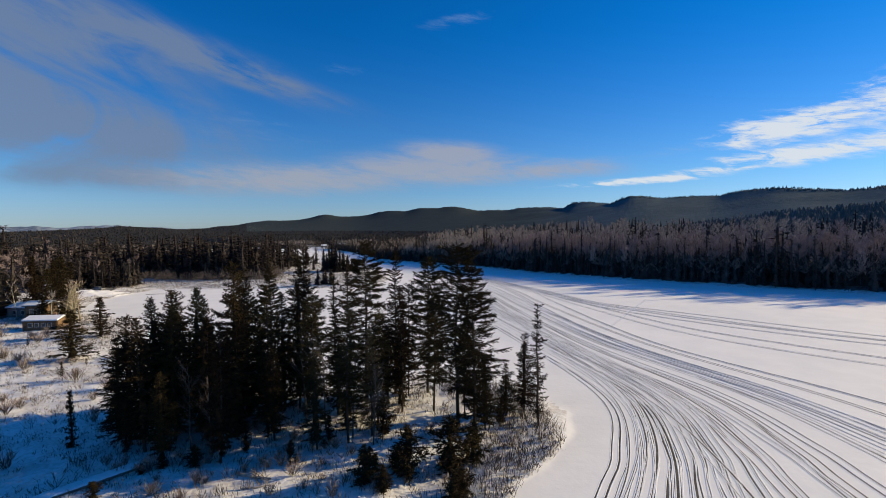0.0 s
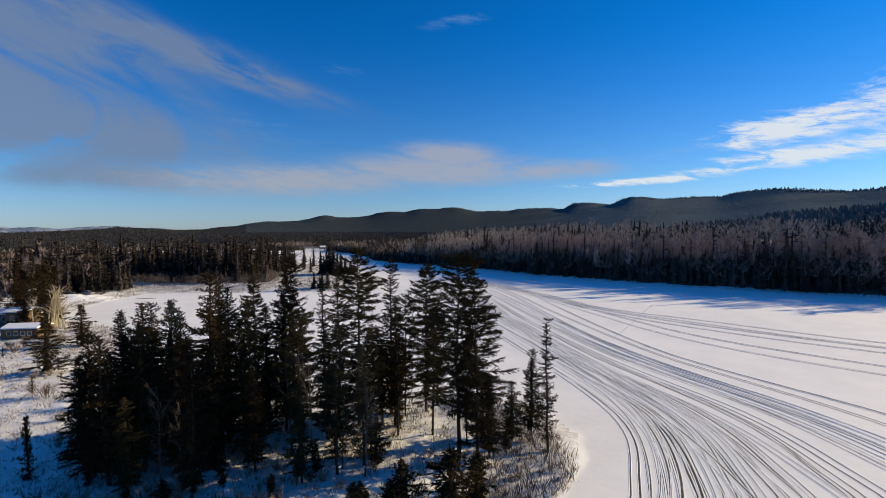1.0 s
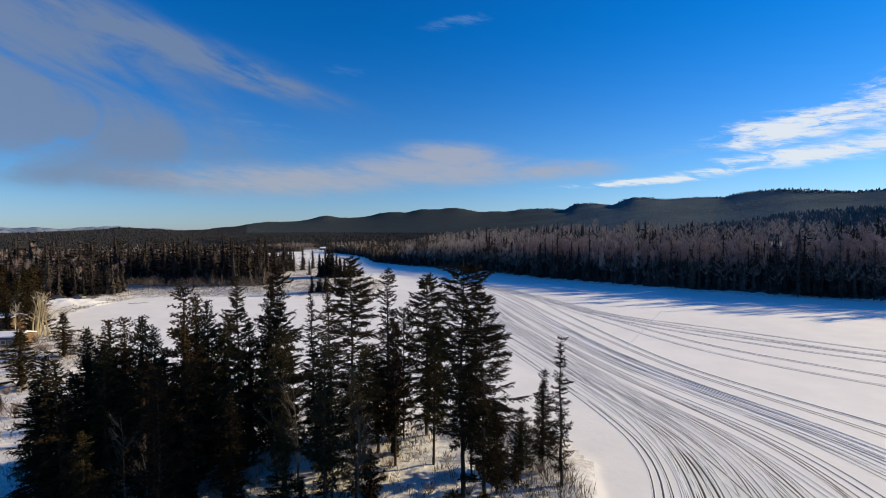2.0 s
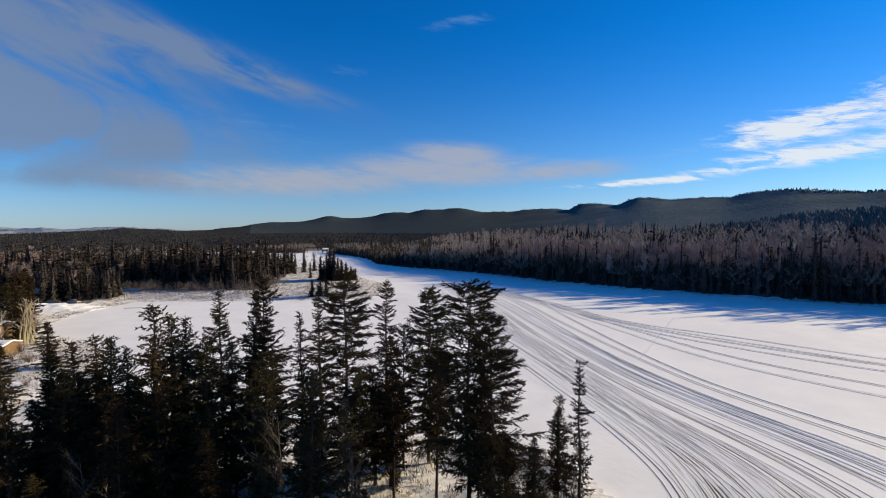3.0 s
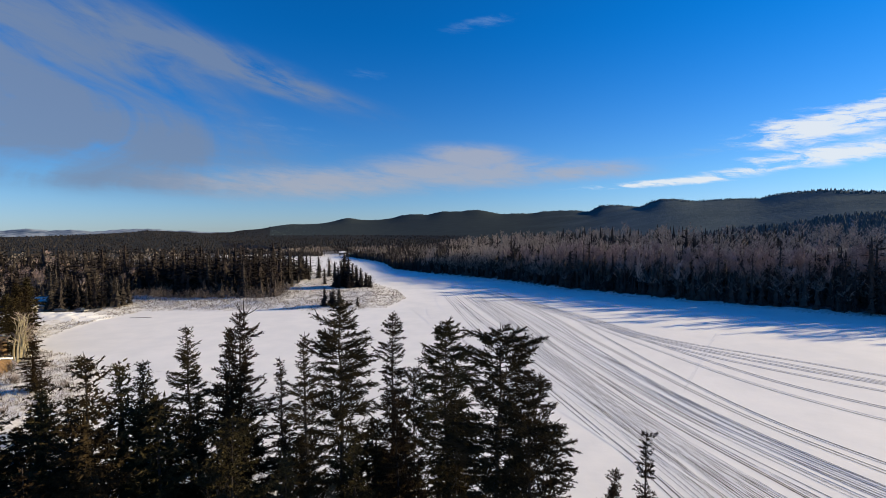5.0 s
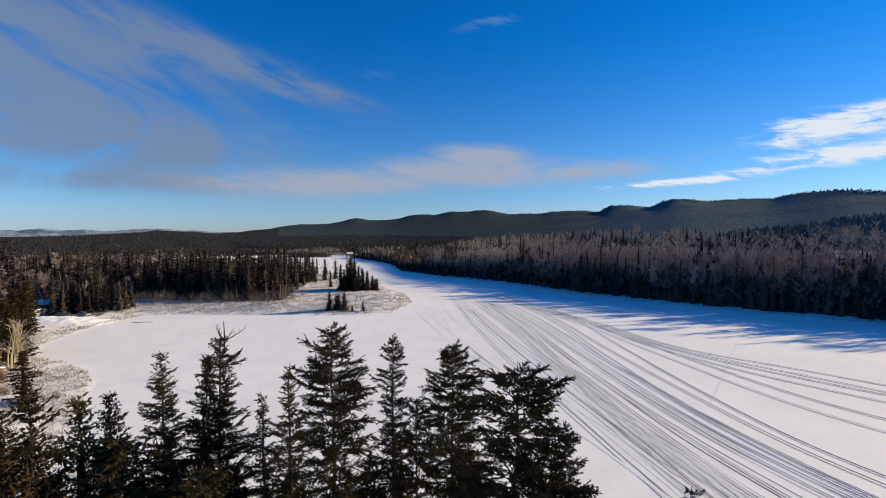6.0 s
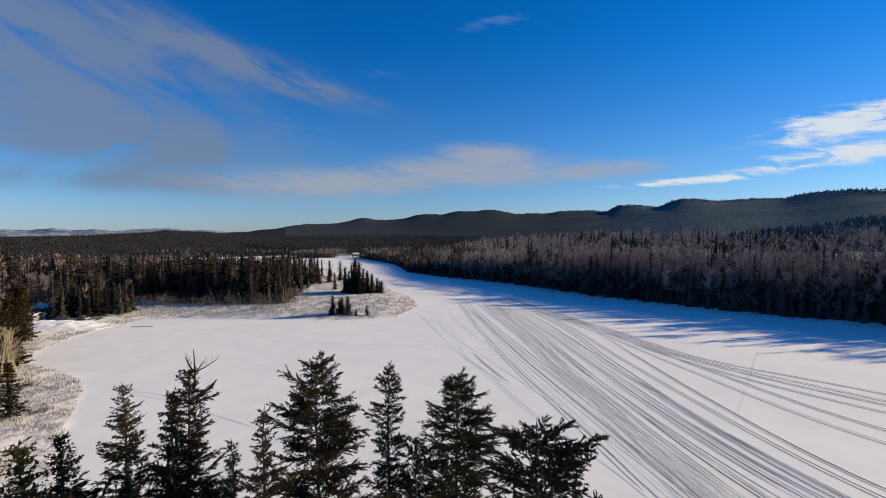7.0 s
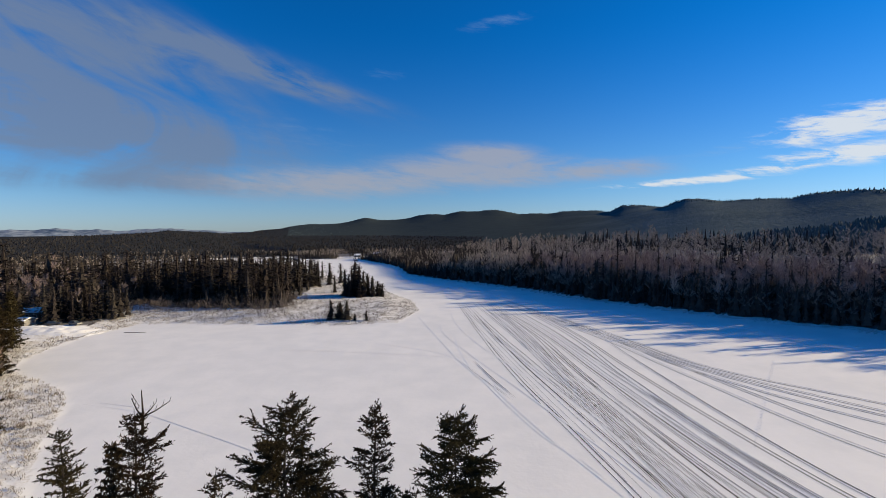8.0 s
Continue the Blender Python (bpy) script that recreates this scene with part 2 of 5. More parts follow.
def conifer(seed, h, spread, base=0.12, gap=0.45, per=5, step=0.26, spray=0.55, width=0.07, thin=0.12, sides=4, core=0.0):
    """Trunk and needle sprays of one far conifer: two (verts, tris) pairs."""
    rng = np.random.default_rng(seed)
    k = 12 if sides > 4 else 3
    s = np.linspace(0, 1, k)
    sway = np.cumsum(rng.normal(0, 0.012 * h / k * 3, (k, 2)), axis=0)
    sway -= sway[:1]
    line = np.column_stack([sway[:, 0], sway[:, 1], s * h])
    trunk = tube(line, h * 0.0095 * (1 - s) ** 0.8 + 0.012, sides)
    roots, ways, lens = [], [], []
    z, turn = base * h, 0.0
    lobes = rng.uniform(0, 6.28, 3)
    while z < h * 0.995:
        rel = (z - base * h) / (h * (1 - base))
        prof = (1 - rel) ** 0.68 * min(1.0, 0.6 + rel * 1.8) + 0.04
        prof *= 0.82 + 0.25 * math.sin(z * 0.9 + lobes[0]) * math.sin(z * 2.3 + lobes[1])
        count = max(3, int(round(per * (0.75 + 0.25 * (1 - rel)))))
        turn += rng.uniform(0.3, 1.2)
        for b in range(count):
            if rng.random() < thin:
                continue
            az = turn + b * 6.283 / count + rng.normal(0, 0.25)
            lop = 1 + 0.22 * math.sin(az + lobes[2])
            length = spread * prof * lop * rng.choice([rng.uniform(0.4, 0.75), rng.uniform(0.7, 1.1), rng.uniform(0.9, 1.3)])
            if length < 0.12:
                continue
            rise = -0.28 + 0.75 * rel ** 1.5 + rng.normal(0, 0.08)
            bend = 0.22 - 0.1 * rel + rng.normal(0, 0.05)
            q = np.linspace(0, 1, 3)
            zz = z + rng.uniform(-0.4, 0.4) * gap
            cx, cy = np.interp(zz, line[:, 2], line[:, 0]), np.interp(zz, line[:, 2], line[:, 1])
            pts = np.column_stack([cx + math.cos(az) * length * q, cy + math.sin(az) * length * q, zz + length * (rise * q + bend * q * q)])
            n = max(2, int(length / step))
            sq = np.linspace(0.12 if length > 0.8 else 0.05, 1.0, n) + rng.normal(0, 0.02, n)
            pos = np.column_stack([np.interp(sq, q, pts[:, i]) for i in range(3)])
            out = np.array([math.cos(az), math.sin(az), rise + bend])
            side = np.array([-math.sin(az), math.cos(az), 0.0])
            sign = np.where(np.arange(n) % 2 == 0, 1.0, -1.0)
            way = out[None] * rng.uniform(0.55, 1.0, n)[:, None] + side[None] * (sign * rng.uniform(0.4, 1.0, n) * (1.05 - sq))[:, None]
            way[:, 2] += rng.normal(-0.08, 0.22, n)
            roots.append(pos)
            ways.append(way)
            lens.append(spray * rng.uniform(0.6, 1.2, n) * (1.15 - 0.45 * sq) * min(1.0, 0.5 + length * 0.4))
        z += gap * rng.uniform(0.7, 1.3) * (1.15 - 0.5 * rel)
    roots, ways, lens = np.concatenate(roots), unit(np.concatenate(ways)), np.concatenate(lens)
    wids = lens * width / spray * rng.uniform(0.7, 1.4, len(lens))
    tilt = unit(rng.normal(0, 0.35, (len(lens), 3)) + np.array([[0, 0, 1.0]]))
    sets = [blades(roots, ways, lens, wids, tilt)]
    if core:
        # the dense heart of the crown, ragged all round
        zs = np.linspace(base * h + 0.3, h * 0.97, 9)
        for z0, z1 in zip(zs[:-1], zs[1:]):
            rel = (z0 - base * h) / (h * (1 - base))
            n = 6
            th = np.arange(n) * 6.283 / n + rng.uniform(0, 1)
            rr = spread * core * ((1 - rel) ** 0.8 + 0.05) * rng.uniform(0.5, 1.3, n)
            v = np.column_stack([np.cos(th) * rr, np.sin(th) * rr, z0 + rng.uniform(-0.4, 0.2, n)])
            v = np.vstack([v, [[0, 0, min(h, z1 + 0.4 * (z1 - z0))]]])
            sets.append((v, np.array([[i, (i + 1) % n, n] for i in range(n)])))
    return trunk, join(sets)


def spikes(root, way, length, width, flat):
    """Needle tufts: one pointed triangle each."""
    a = unit(np.cross(way, flat)) * width[:, None]
    foot = root - way * (length * 0.12)[:, None]
    v = np.stack([foot - a, foot + a, root + way * length[:, None]], 1).reshape(-1, 3)
    return v, np.arange(len(v)).reshape(-1, 3)


def bough_conifer(seed, h, spread, base, shape, bald=0.1, gap=0.46, per=7, pitch=0.23, tuft=0.24, wide=0.062, each=0.088, round_limbs=False, core=0.0, lop_side=0.0):
    """A conifer grown bough by bough: limbs carry side twigs, and the twigs carry needle tufts."""
    rng = np.random.default_rng(seed)
    k = 12
    s = np.linspace(0, 1, k)
    sway = np.cumsum(rng.normal(0, 0.0035 * h, (k, 2)), axis=0)
    sway -= sway[:1]
    line = np.column_stack([sway[:, 0], sway[:, 1], s * h])
    wood = [tube(line, h * 0.0098 * (1 - s) ** 0.8 + 0.012, 7)]
    start, heading, reach = [], [], []
    z, turn, lobes = base * h, 0.0, rng.uniform(0, 6.28, 4)
    while z < h * 0.985:
        rel = (z - base * h) / (h * (1 - base))
        if shape == "spire":
            prof = (1 - rel) ** 0.72 * min(1.0, 0.65 + rel * 1.6) + 0.05
        elif shape == "round":
            prof = math.sqrt(max(0.0, 1 - rel ** 4.5)) * min(1.0, 0.66 + rel * 0.8) * (1.0 - 0.20 * rel) + 0.08
        else:
            prof = (1 - rel) ** 0.42 * 0.85 * min(1.0, 0.75 + rel) + 0.08
        prof *= 0.86 + 0.22 * math.sin(z * 0.8 + lobes[0]) * math.sin(z * 1.9 + lobes[1])
        turn += rng.uniform(0.3, 1.2)
        for b in range(per):
            if rng.random() < bald:
                continue
            az = turn + b * 6.283 / per + rng.normal(0, 0.28)
            ln = spread * prof * rng.choice([rng.uniform(0.45, 0.8), rng.uniform(0.75, 1.05), rng.uniform(0.95, 1.25)])
            ln *= 0.86 + 0.26 * math.sin(az * 2 + z * 1.0 + lobes[2]) + 0.15 * math.sin(az * 3 - z * 1.9 + lobes[1]) + lop_side * math.cos(az)
            if rng.random() < 0.035 and rel < 0.85:
                ln *= 1.3
            ln = min(ln, 1.25 * spread * prof + 0.15)
            if ln < 0.10:
                continue
            rise = -0.26 + (0.50 if shape == "round" else 0.70) * rel ** 1.5 + rng.normal(0, 0.12)
            bend = 0.22 - 0.10 * rel + rng.normal(0, 0.08)
            q = np.linspace(0, 1, 4)
            zz = min(h * 0.985, z + rng.uniform(-0.5, 0.5) * gap)
            cx, cy = np.interp(zz, line[:, 2], line[:, 0]), np.interp(zz, line[:, 2], line[:, 1])
            pts = np.column_stack([cx + math.cos(az) * ln * q, cy + math.sin(az) * ln * q, zz + ln * (rise * q + bend * q * q)])
            if round_limbs:
                wood.append(tube(pts, (0.010 + 0.014 * ln) * (1 - q * 0.85), 3))
            else:
                wood.append(blades(pts[:1], unit(pts[3:] - pts[:1]), np.array([ln]), np.array([0.012 + 0.012 * ln])))
            n = max(3, int(ln * 0.85 / pitch * 2))
            sq = np.clip(np.linspace(0.30 if ln > 0.9 else 0.05, 1.0, n) + rng.normal(0, 0.03, n), 0.02, 1)
            pos = np.column_stack([np.interp(sq, q, pts[:, i]) for i in range(3)])
            out = np.array([math.cos(az), math.sin(az), rise + 2 * bend * 0.6])
            side = np.array([-math.sin(az), math.cos(az), 0.0])
            sign = np.where(np.arange(n) % 2 == 0, 1.0, -1.0)
            way = out[None] * rng.uniform(0.5, 0.9, n)[:, None] + side[None] * (sign * rng.uniform(0.45, 1.0, n) * (1.1 - 0.8 * sq))[:, None]
            way[:, 2] += rng.normal(-0.10, 0.20, n)
            start.append(pos)
            heading.append(way)
            reach.append(np.minimum(1.0, 0.42 * ln) * (0.5 + 0.5 * (1 - sq)) * rng.uniform(0.6, 1.25, n) + 0.10)
        z += gap * rng.uniform(0.7, 1.3) * (1.15 - 0.5 * rel)
    start, heading, reach = np.concatenate(start), unit(np.concatenate(heading)), np.concatenate(reach)
    many = np.ceil(reach / each).astype(int) + 1
    i = np.repeat(np.arange(len(reach)), many)
    at = start[i] + heading[i] * (reach[i] * rng.random(len(i)))[:, None]
    way = unit(heading[i] + rng.normal(0, 0.75, (len(i), 3)))
    leaf = [spikes(at, way, tuft * rng.uniform(0.55, 1.25, len(i)), wide * rng.uniform(0.7, 1.4, len(i)), unit(rng.normal(0, 0.7, (len(i), 3)) + np.array([[0, 0, 1.0]])))]
    if core:
        zs = np.linspace(base * h + 0.3, h * 0.8, 8)
        for z0, z1 in zip(zs[:-1], zs[1:]):   # the close heart of the crown, ragged all round
            rel = (z0 - base * h) / (h * (1 - base))
            n = 6
            th = np.arange(n) * 6.283 / n + rng.uniform(0, 1)
            rr = spread * core * ((1 - rel) ** 0.8 + 0.05) * rng.uniform(0.5, 1.3, n)
            v = np.column_stack([np.cos(th) * rr, np.sin(th) * rr, z0 + rng.uniform(-0.4, 0.2, n)])
            leaf.append((np.vstack([v, [[0, 0, z1 + 0.4 * (z1 - z0)]]]), np.array([[j, (j + 1) % n, n] for j in range(n)])))
    return join(wood), join(leaf)


def bare_tree(seed, h, spread, limbs=9, twigs=60, sides=5, stems=1, twig=0.02):
    """A leafless tree: stems with limbs, and a crown of fine twigs."""
    rng = np.random.default_rng(seed)
    wood, fine_r, fine_w, fine_l = [], [], [], []
    for st in range(stems):
        k = 5
        s = np.linspace(0, 1, k)
        leanv = rng.normal(0, 0.05 + 0.02 * (stems > 1), 2)
        foot = rng.normal(0, 0.35 * (stems > 2), 2)
        hh = h * (1.0 if stems == 1 else rng.uniform(0.75, 1.0))
        line = np.column_stack([foot[0] + leanv[0] * s * hh + rng.normal(0, 0.01 * h, k) * s, foot[1] + leanv[1] * s * hh + rng.normal(0, 0.01 * h, k) * s, s * hh])
        wood.append(tube(line, h * (0.0045 if sides < 4 else 0.010) * (1 - 0.9 * s) + 0.01, sides))
        for i in range(limbs):
            f = rng.uniform(0.42 if sides < 4 and stems == 1 else 0.3, 0.95)
            az, ln = rng.uniform(0, 6.283), spread * rng.uniform(0.5, 1.0) * (1.15 - 0.75 * f)
            o = np.array([np.interp(f, s, line[:, j]) for j in range(3)])
            d = np.array([math.cos(az), math.sin(az), rng.uniform(0.7, 1.7)])
            q = np.linspace(0, 1, 3)[:, None]
            pts = o + d * ln * q + np.array([0, 0, 0.25 * ln]) * q * q
            if sides > 3:
                wood.append(tube(pts, h * 0.0035 * (1 - 0.8 * q[:, 0]) + 0.006, 3))
            else:
                wood.append(blades(pts[:1], unit(pts[2:] - pts[:1]), np.array([ln * 1.6]), np.array([h * 0.0013])))
            n = max(3, twigs // (limbs * stems))
            sq = rng.uniform(0.2, 1.0, n)[:, None]
            fine_r.append(o + d * ln * sq + np.array([0, 0, 0.25 * ln]) * sq * sq)
            fine_w.append(unit(np.tile(d, (n, 1)) + rng.normal(0, 1.0 if sides < 4 else 0.75, (n, 3)) + np.array([0, 0, 0.4])))
            fine_l.append(rng.uniform(0.05, 0.12, n) * h)
    r, w, ln = np.concatenate(fine_r), np.concatenate(fine_w), np.concatenate(fine_l)
    make = blades if sides > 3 else spikes
    return join(wood), make(r, w, ln, np.full(len(ln), twig), unit(rng.normal(0, 1, (len(ln), 3))))


# ---- the plan: shore, land and hills ----
RIGHT_SHORE = [(8, -120), (240, -140), (330, 20), (235, 110), (164, 158), (126, 184), (90, 212), (66, 237), (45, 261), (24, 293), (-9, 325), (-43, 369), (-50, 395), (-58, 425), (-69, 452), (-92, 490), (-112, 528)]
FAR_SHORE = [(-136, 540), (-170, 538), (-240, 520), (-215, 470), (-160, 430), (-120, 385), (-92, 345), (-68, 325), (-52, 300), (-38, 272), (-24, 246), (-18, 222), (-24, 198), (-43, 193), (-63, 195)]
BAY_SHORE = [(-83, 194), (-104, 196), (-114, 193), (-117, 175), (-116, 164), (-113, 153), (-107, 141), (-95, 136), (-82, 129), (-75, 122), (-70, 114), (-62, 103), (-54, 93), (-42, 86), (-27, 82), (-10, 79), (3, 75)]
POINT_SHORE = [(12, 72), (17.5, 67), (19, 61), (17.6, 55.5), (14.8, 50), (11.8, 46.4), (8.6, 43), (5, 36), (2, 22), (0, 0), (-2, -40)]
LAKE = np.array(RIGHT_SHORE + FAR_SHORE + BAY_SHORE + POINT_SHORE, float)


def shore_distance(x, y, ring=LAKE):
    """Metres from the lake's edge: above zero on land."""
    x, y = np.asarray(x, float), np.asarray(y, float)
    best, inside = np.full(x.shape, 1e9), np.zeros(x.shape, bool)
    for (ax, ay), (bx, by) in zip(ring, np.roll(ring, -1, 0)):
        dx, dy = bx - ax, by - ay
        f = np.clip(((x - ax) * dx + (y - ay) * dy) / (dx * dx + dy * dy), 0, 1)
        best = np.minimum(best, np.hypot(x - ax - f * dx, y - ay - f * dy))
        cross = ((ay > y) != (by > y)) & (x < dx * (y - ay) / (dy + 1e-12) + ax)
        inside ^= cross
    return np.where(inside, -best, best)


def waves(x, y, size, seed):
    """Smooth, uneven swell between about -1 and 1."""
    rng = np.random.default_rng(seed)
    out = 0
    for i in range(7):
        a, f, p = rng.uniform(0, 6.283), rng.uniform(0.6, 1.9) / size, rng.uniform(0, 6.283)
        out = out + np.sin((x * math.cos(a) + y * math.sin(a)) * f * 6.283 + p)
    return out / 4.0


# the skyline: bearing in degrees, distance, height of the crest
SKYLINE = np.array([(-60, 1500, 6), (-46, 1700, 12), (-42, 1750, 18), (-37, 1800, 23), (-34, 1820, 30), (-32.9, 1830, 34), (-30.9, 1870, 31), (-27.6, 2010, 20), (-25.4, 2250, 23), (-23.9, 2420, 33), (-22.0, 2710, 40), (-20.9, 2860, 54),
                    (-19.0, 3030, 68), (-15.5, 3030, 71), (-14.1, 3030, 85), (-12.6, 3030, 107), (-11.9, 3030, 107), (-10.9, 3030, 95), (-9.4, 3030, 91), (-7.2, 2870, 98), (-5.9, 2780, 116), (-4.9, 2710, 120), (-3.5, 2640, 117),
                    (-2.8, 2600, 111), (-1.0, 2510, 128), (1.3, 2410, 122), (3.0, 2330, 127), (4.0, 2270, 121), (5.4, 2190, 106), (6.3, 2130, 96), (7.7, 2040, 98), (10.0, 1950, 91), (11.0, 1910, 99), (12.9, 1830, 97), (14.8, 1730, 94),
                    (16.7, 1640, 84), (17.5, 1560, 102), (19.5, 1480, 98), (22.0, 1380, 85), (23.0, 1340, 98), (24.1, 1290, 105), (25.9, 1250, 98), (27.4, 1230, 90), (29.8, 1200, 91), (32.9, 1140, 86), (34.0, 1120, 91), (35.0, 1100, 93),
                    (36.9, 1040, 92), (38.0, 1010, 91), (39.1, 990, 87), (43, 930, 76), (47, 850, 76), (60, 800, 80)], float)


RIDGE_B = np.arange(-60, 60.1, 0.25)
BELL = np.exp(-(np.arange(-8, 9) / 4.5) ** 2)
RIDGE = [np.interp(RIDGE_B, SKYLINE[:, 0], SKYLINE[:, i]) for i in (1, 2)]
for turn in range(9):              # distances change slowly, crests keep their shape
    RIDGE[0] = np.convolve(np.pad(RIDGE[0], 8, mode="edge"), BELL / BELL.sum(), mode="valid")
BELL = np.exp(-(np.arange(-8, 9) / 1.3) ** 2)
RIDGE[1] = np.convolve(np.pad(RIDGE[1], 8, mode="edge"), BELL / BELL.sum(), mode="valid")


CALM = RIDGE[1]
BELL = np.exp(-(np.arange(-8, 9) / 4.5) ** 2)
for turn in range(14):
    CALM = np.convolve(np.pad(CALM, 8, mode="edge"), BELL / BELL.sum(), mode="valid")


def land(x, y):
    """Height of the ground."""
    x, y = np.asarray(x, float), np.asarray(y, float)
    d = shore_distance(x, y) + 0.9 * waves(x, y, 9.0, 5)
    up = lambda v: np.clip(v, 0, 1) ** 2 * (3 - 2 * np.clip(v, 0, 1))
    z = 0.16 * up(d / 1.5) + 0.8 * up(d / 14.0) + 0.10 * waves(x, y, 4.0, 8) * up(d / 2.0)
    # the far bank climbs, steeper towards the near end
    right = up((x + (y - 300) * 0.75 - 5) / 40.0) * up((y + x * 0.6 - 120) / 60.0)
    z = z + right * np.clip(d - 4, 0, 150) * (0.035 + 0.06 * up((x - 20) / 150.0))
    r, b = np.hypot(x, y), np.degrees(np.arctan2(x, y))
    far, top = np.interp(b, RIDGE_B, RIDGE[0]), np.interp(b, RIDGE_B, RIDGE[1])
    calm = np.interp(b, RIDGE_B, CALM)
    climb = np.clip((r / far - 0.38) / 0.62, 0, 1) ** 1.05
    hill = calm * climb + (top - calm) * climb ** 5 + 1.0 * waves(x, y, 160.0, 3) * up((r / far - 0.5) / 0.3)
    hill = np.where(r > far, top - (r - far) * 0.05, hill)
    return np.maximum(z, np.where(d > 20, hill, 0))


def build_ground():
    bearings = np.concatenate([np.arange(-58, 58, 0.45), np.arange(58, 302, 4.0)])
    rings = [1.0, 2.5, 4.5, 6.5, 8.5, 11.0, 14.0, 17.0, 20.5, 24.0]
    while rings[-1] < 4700:
        rings.append(rings[-1] * (1.016 if rings[-1] < 330 else 1.028) + 0.2)
    rings = np.array(rings)
    b, r = np.meshgrid(np.radians(bearings), rings)
    x, y = r * np.sin(b), r * np.cos(b)
    z = land(x, y)
    n = len(bearings)
    i, j = np.meshgrid(np.arange(len(rings) - 1), np.arange(n), indexing="ij")
    j2 = (j + 1) % n
    q = np.stack([i * n + j, i * n + j2, (i + 1) * n + j2, (i + 1) * n + j], -1).reshape(-1, 4)
    tris = np.concatenate([q[:, [0, 2, 1]], q[:, [0, 3, 2]]])
    v = np.vstack([np.column_stack([x.ravel(), y.ravel(), z.ravel()]), [[0, 0, float(land(0.0, 0.0))]]])
    ends = np.arange(n)
    tris = np.vstack([tris, np.column_stack([(ends + 1) % n, ends, np.full(n, len(v) - 1)])])
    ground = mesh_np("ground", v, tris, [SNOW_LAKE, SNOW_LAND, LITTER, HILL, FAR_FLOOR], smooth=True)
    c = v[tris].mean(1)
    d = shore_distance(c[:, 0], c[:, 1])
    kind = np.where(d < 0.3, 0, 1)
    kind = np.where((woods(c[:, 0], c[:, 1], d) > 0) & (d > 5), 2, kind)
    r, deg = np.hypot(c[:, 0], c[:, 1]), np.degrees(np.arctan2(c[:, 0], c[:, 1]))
    # Low and leftward ground takes the floor with shade in its colour.
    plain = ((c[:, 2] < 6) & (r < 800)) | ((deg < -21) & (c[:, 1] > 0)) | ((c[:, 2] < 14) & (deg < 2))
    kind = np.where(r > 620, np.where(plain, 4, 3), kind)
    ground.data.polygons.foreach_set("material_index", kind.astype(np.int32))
    tagged(ground, "snow-covered frozen lake with wooded banks and hills", "ground", kind="structure")


def woods(x, y, d):
    """Where forest stands: 1 far bank, 2 spit, 3 behind the bay, 0 open."""
    k = np.zeros(x.shape, int)
    k = np.where((x + (y - 300) * 0.75 > 0) & (d > 1.0) & (y > 60), 1, k)
    spit = (x > -230) & (x < -74 - (y - 222) * 0.16) & (y > 222 + np.clip(-x - 120, 0, 60) * 0.5) & (y < 420) & (d > 4)
    k = np.where(spit, 2, k)
    glade = (np.hypot((x + 126) / 11, (y - 203) / 5) < 1)
    left = ((x < -127 - 0.35 * (y - 188)) & (y > 188)) | ((x < -150) & (y > 130)) | ((x < -118) & (y > 120) & (y < 150))
    k = np.where(left & (d > 8) & (k == 0), 3, k)
    k = np.where((y > 545) & (x < 60) & (k == 0) & (d > 6), 3, k)
    yard = np.hypot((x + 136) / 26, (y - 176) / 13) < 1
    field = (np.hypot((x + 330) / 130, (y - 560) / 45) < 1) | (np.hypot((x + 118) / 30, (y - 552) / 16) < 1)
    return np.where(glade | yard | field, 0, k)


build_ground()


def build_mountains():
    """Snowy range far off, on the skyline beyond the low wooded hills."""
    b = np.radians(np.arange(-62, -14, 0.25))
    deg = np.degrees(b)
    top = (46 + 7 * np.sin(deg * 0.55) + 5 * np.sin(deg * 1.9 + 1) + 2 * np.sin(deg * 6.0) + 12 * np.exp(-((deg + 34.5) / 1.2) ** 2)) * np.interp(deg, [-34, -27], [1.0, 0.45])
    rows = []
    for f in np.linspace(0, 1, 7):
        r = 4300 + 500 * f
        z = -5 + (top + 5) * f ** 0.8 + 2.0 * np.sin(deg * 9 + f * 7) * f * (1 - f)
        rows.append(np.column_stack([r * np.sin(b), r * np.cos(b), z]))
    n, v = len(b), np.concatenate(rows)
    i, j = np.meshgrid(np.arange(6), np.arange(n - 1), indexing="ij")
    q = np.stack([i * n + j, i * n + j + 1, (i + 1) * n + j + 1, (i + 1) * n + j], -1).reshape(-1, 4)
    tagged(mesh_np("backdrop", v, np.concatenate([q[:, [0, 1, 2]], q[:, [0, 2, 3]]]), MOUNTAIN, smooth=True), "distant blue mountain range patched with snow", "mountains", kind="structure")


build_mountains()


# ---- tracks on the lake ----
def ribbon(line, prof):
    """A strip with the given cross-section (offset, height) along a line on the lake."""
    p = np.asarray(line, float)
    d = unit(np.gradient(p, axis=0))
    nrm = np.column_stack([d[:, 1], -d[:, 0]])
    v = np.concatenate([np.column_stack([p + nrm * o, np.full(len(p), z)]) for o, z in prof])
    k, m = len(p), len(prof)
    i, j = np.meshgrid(np.arange(m - 1), np.arange(k - 1), indexing="ij")
    q = np.stack([i * k + j, i * k + j + 1, (i + 1) * k + j + 1, (i + 1) * k + j], -1).reshape(-1, 4)
    return v, np.concatenate([q[:, [0, 2, 1]], q[:, [0, 3, 2]]])


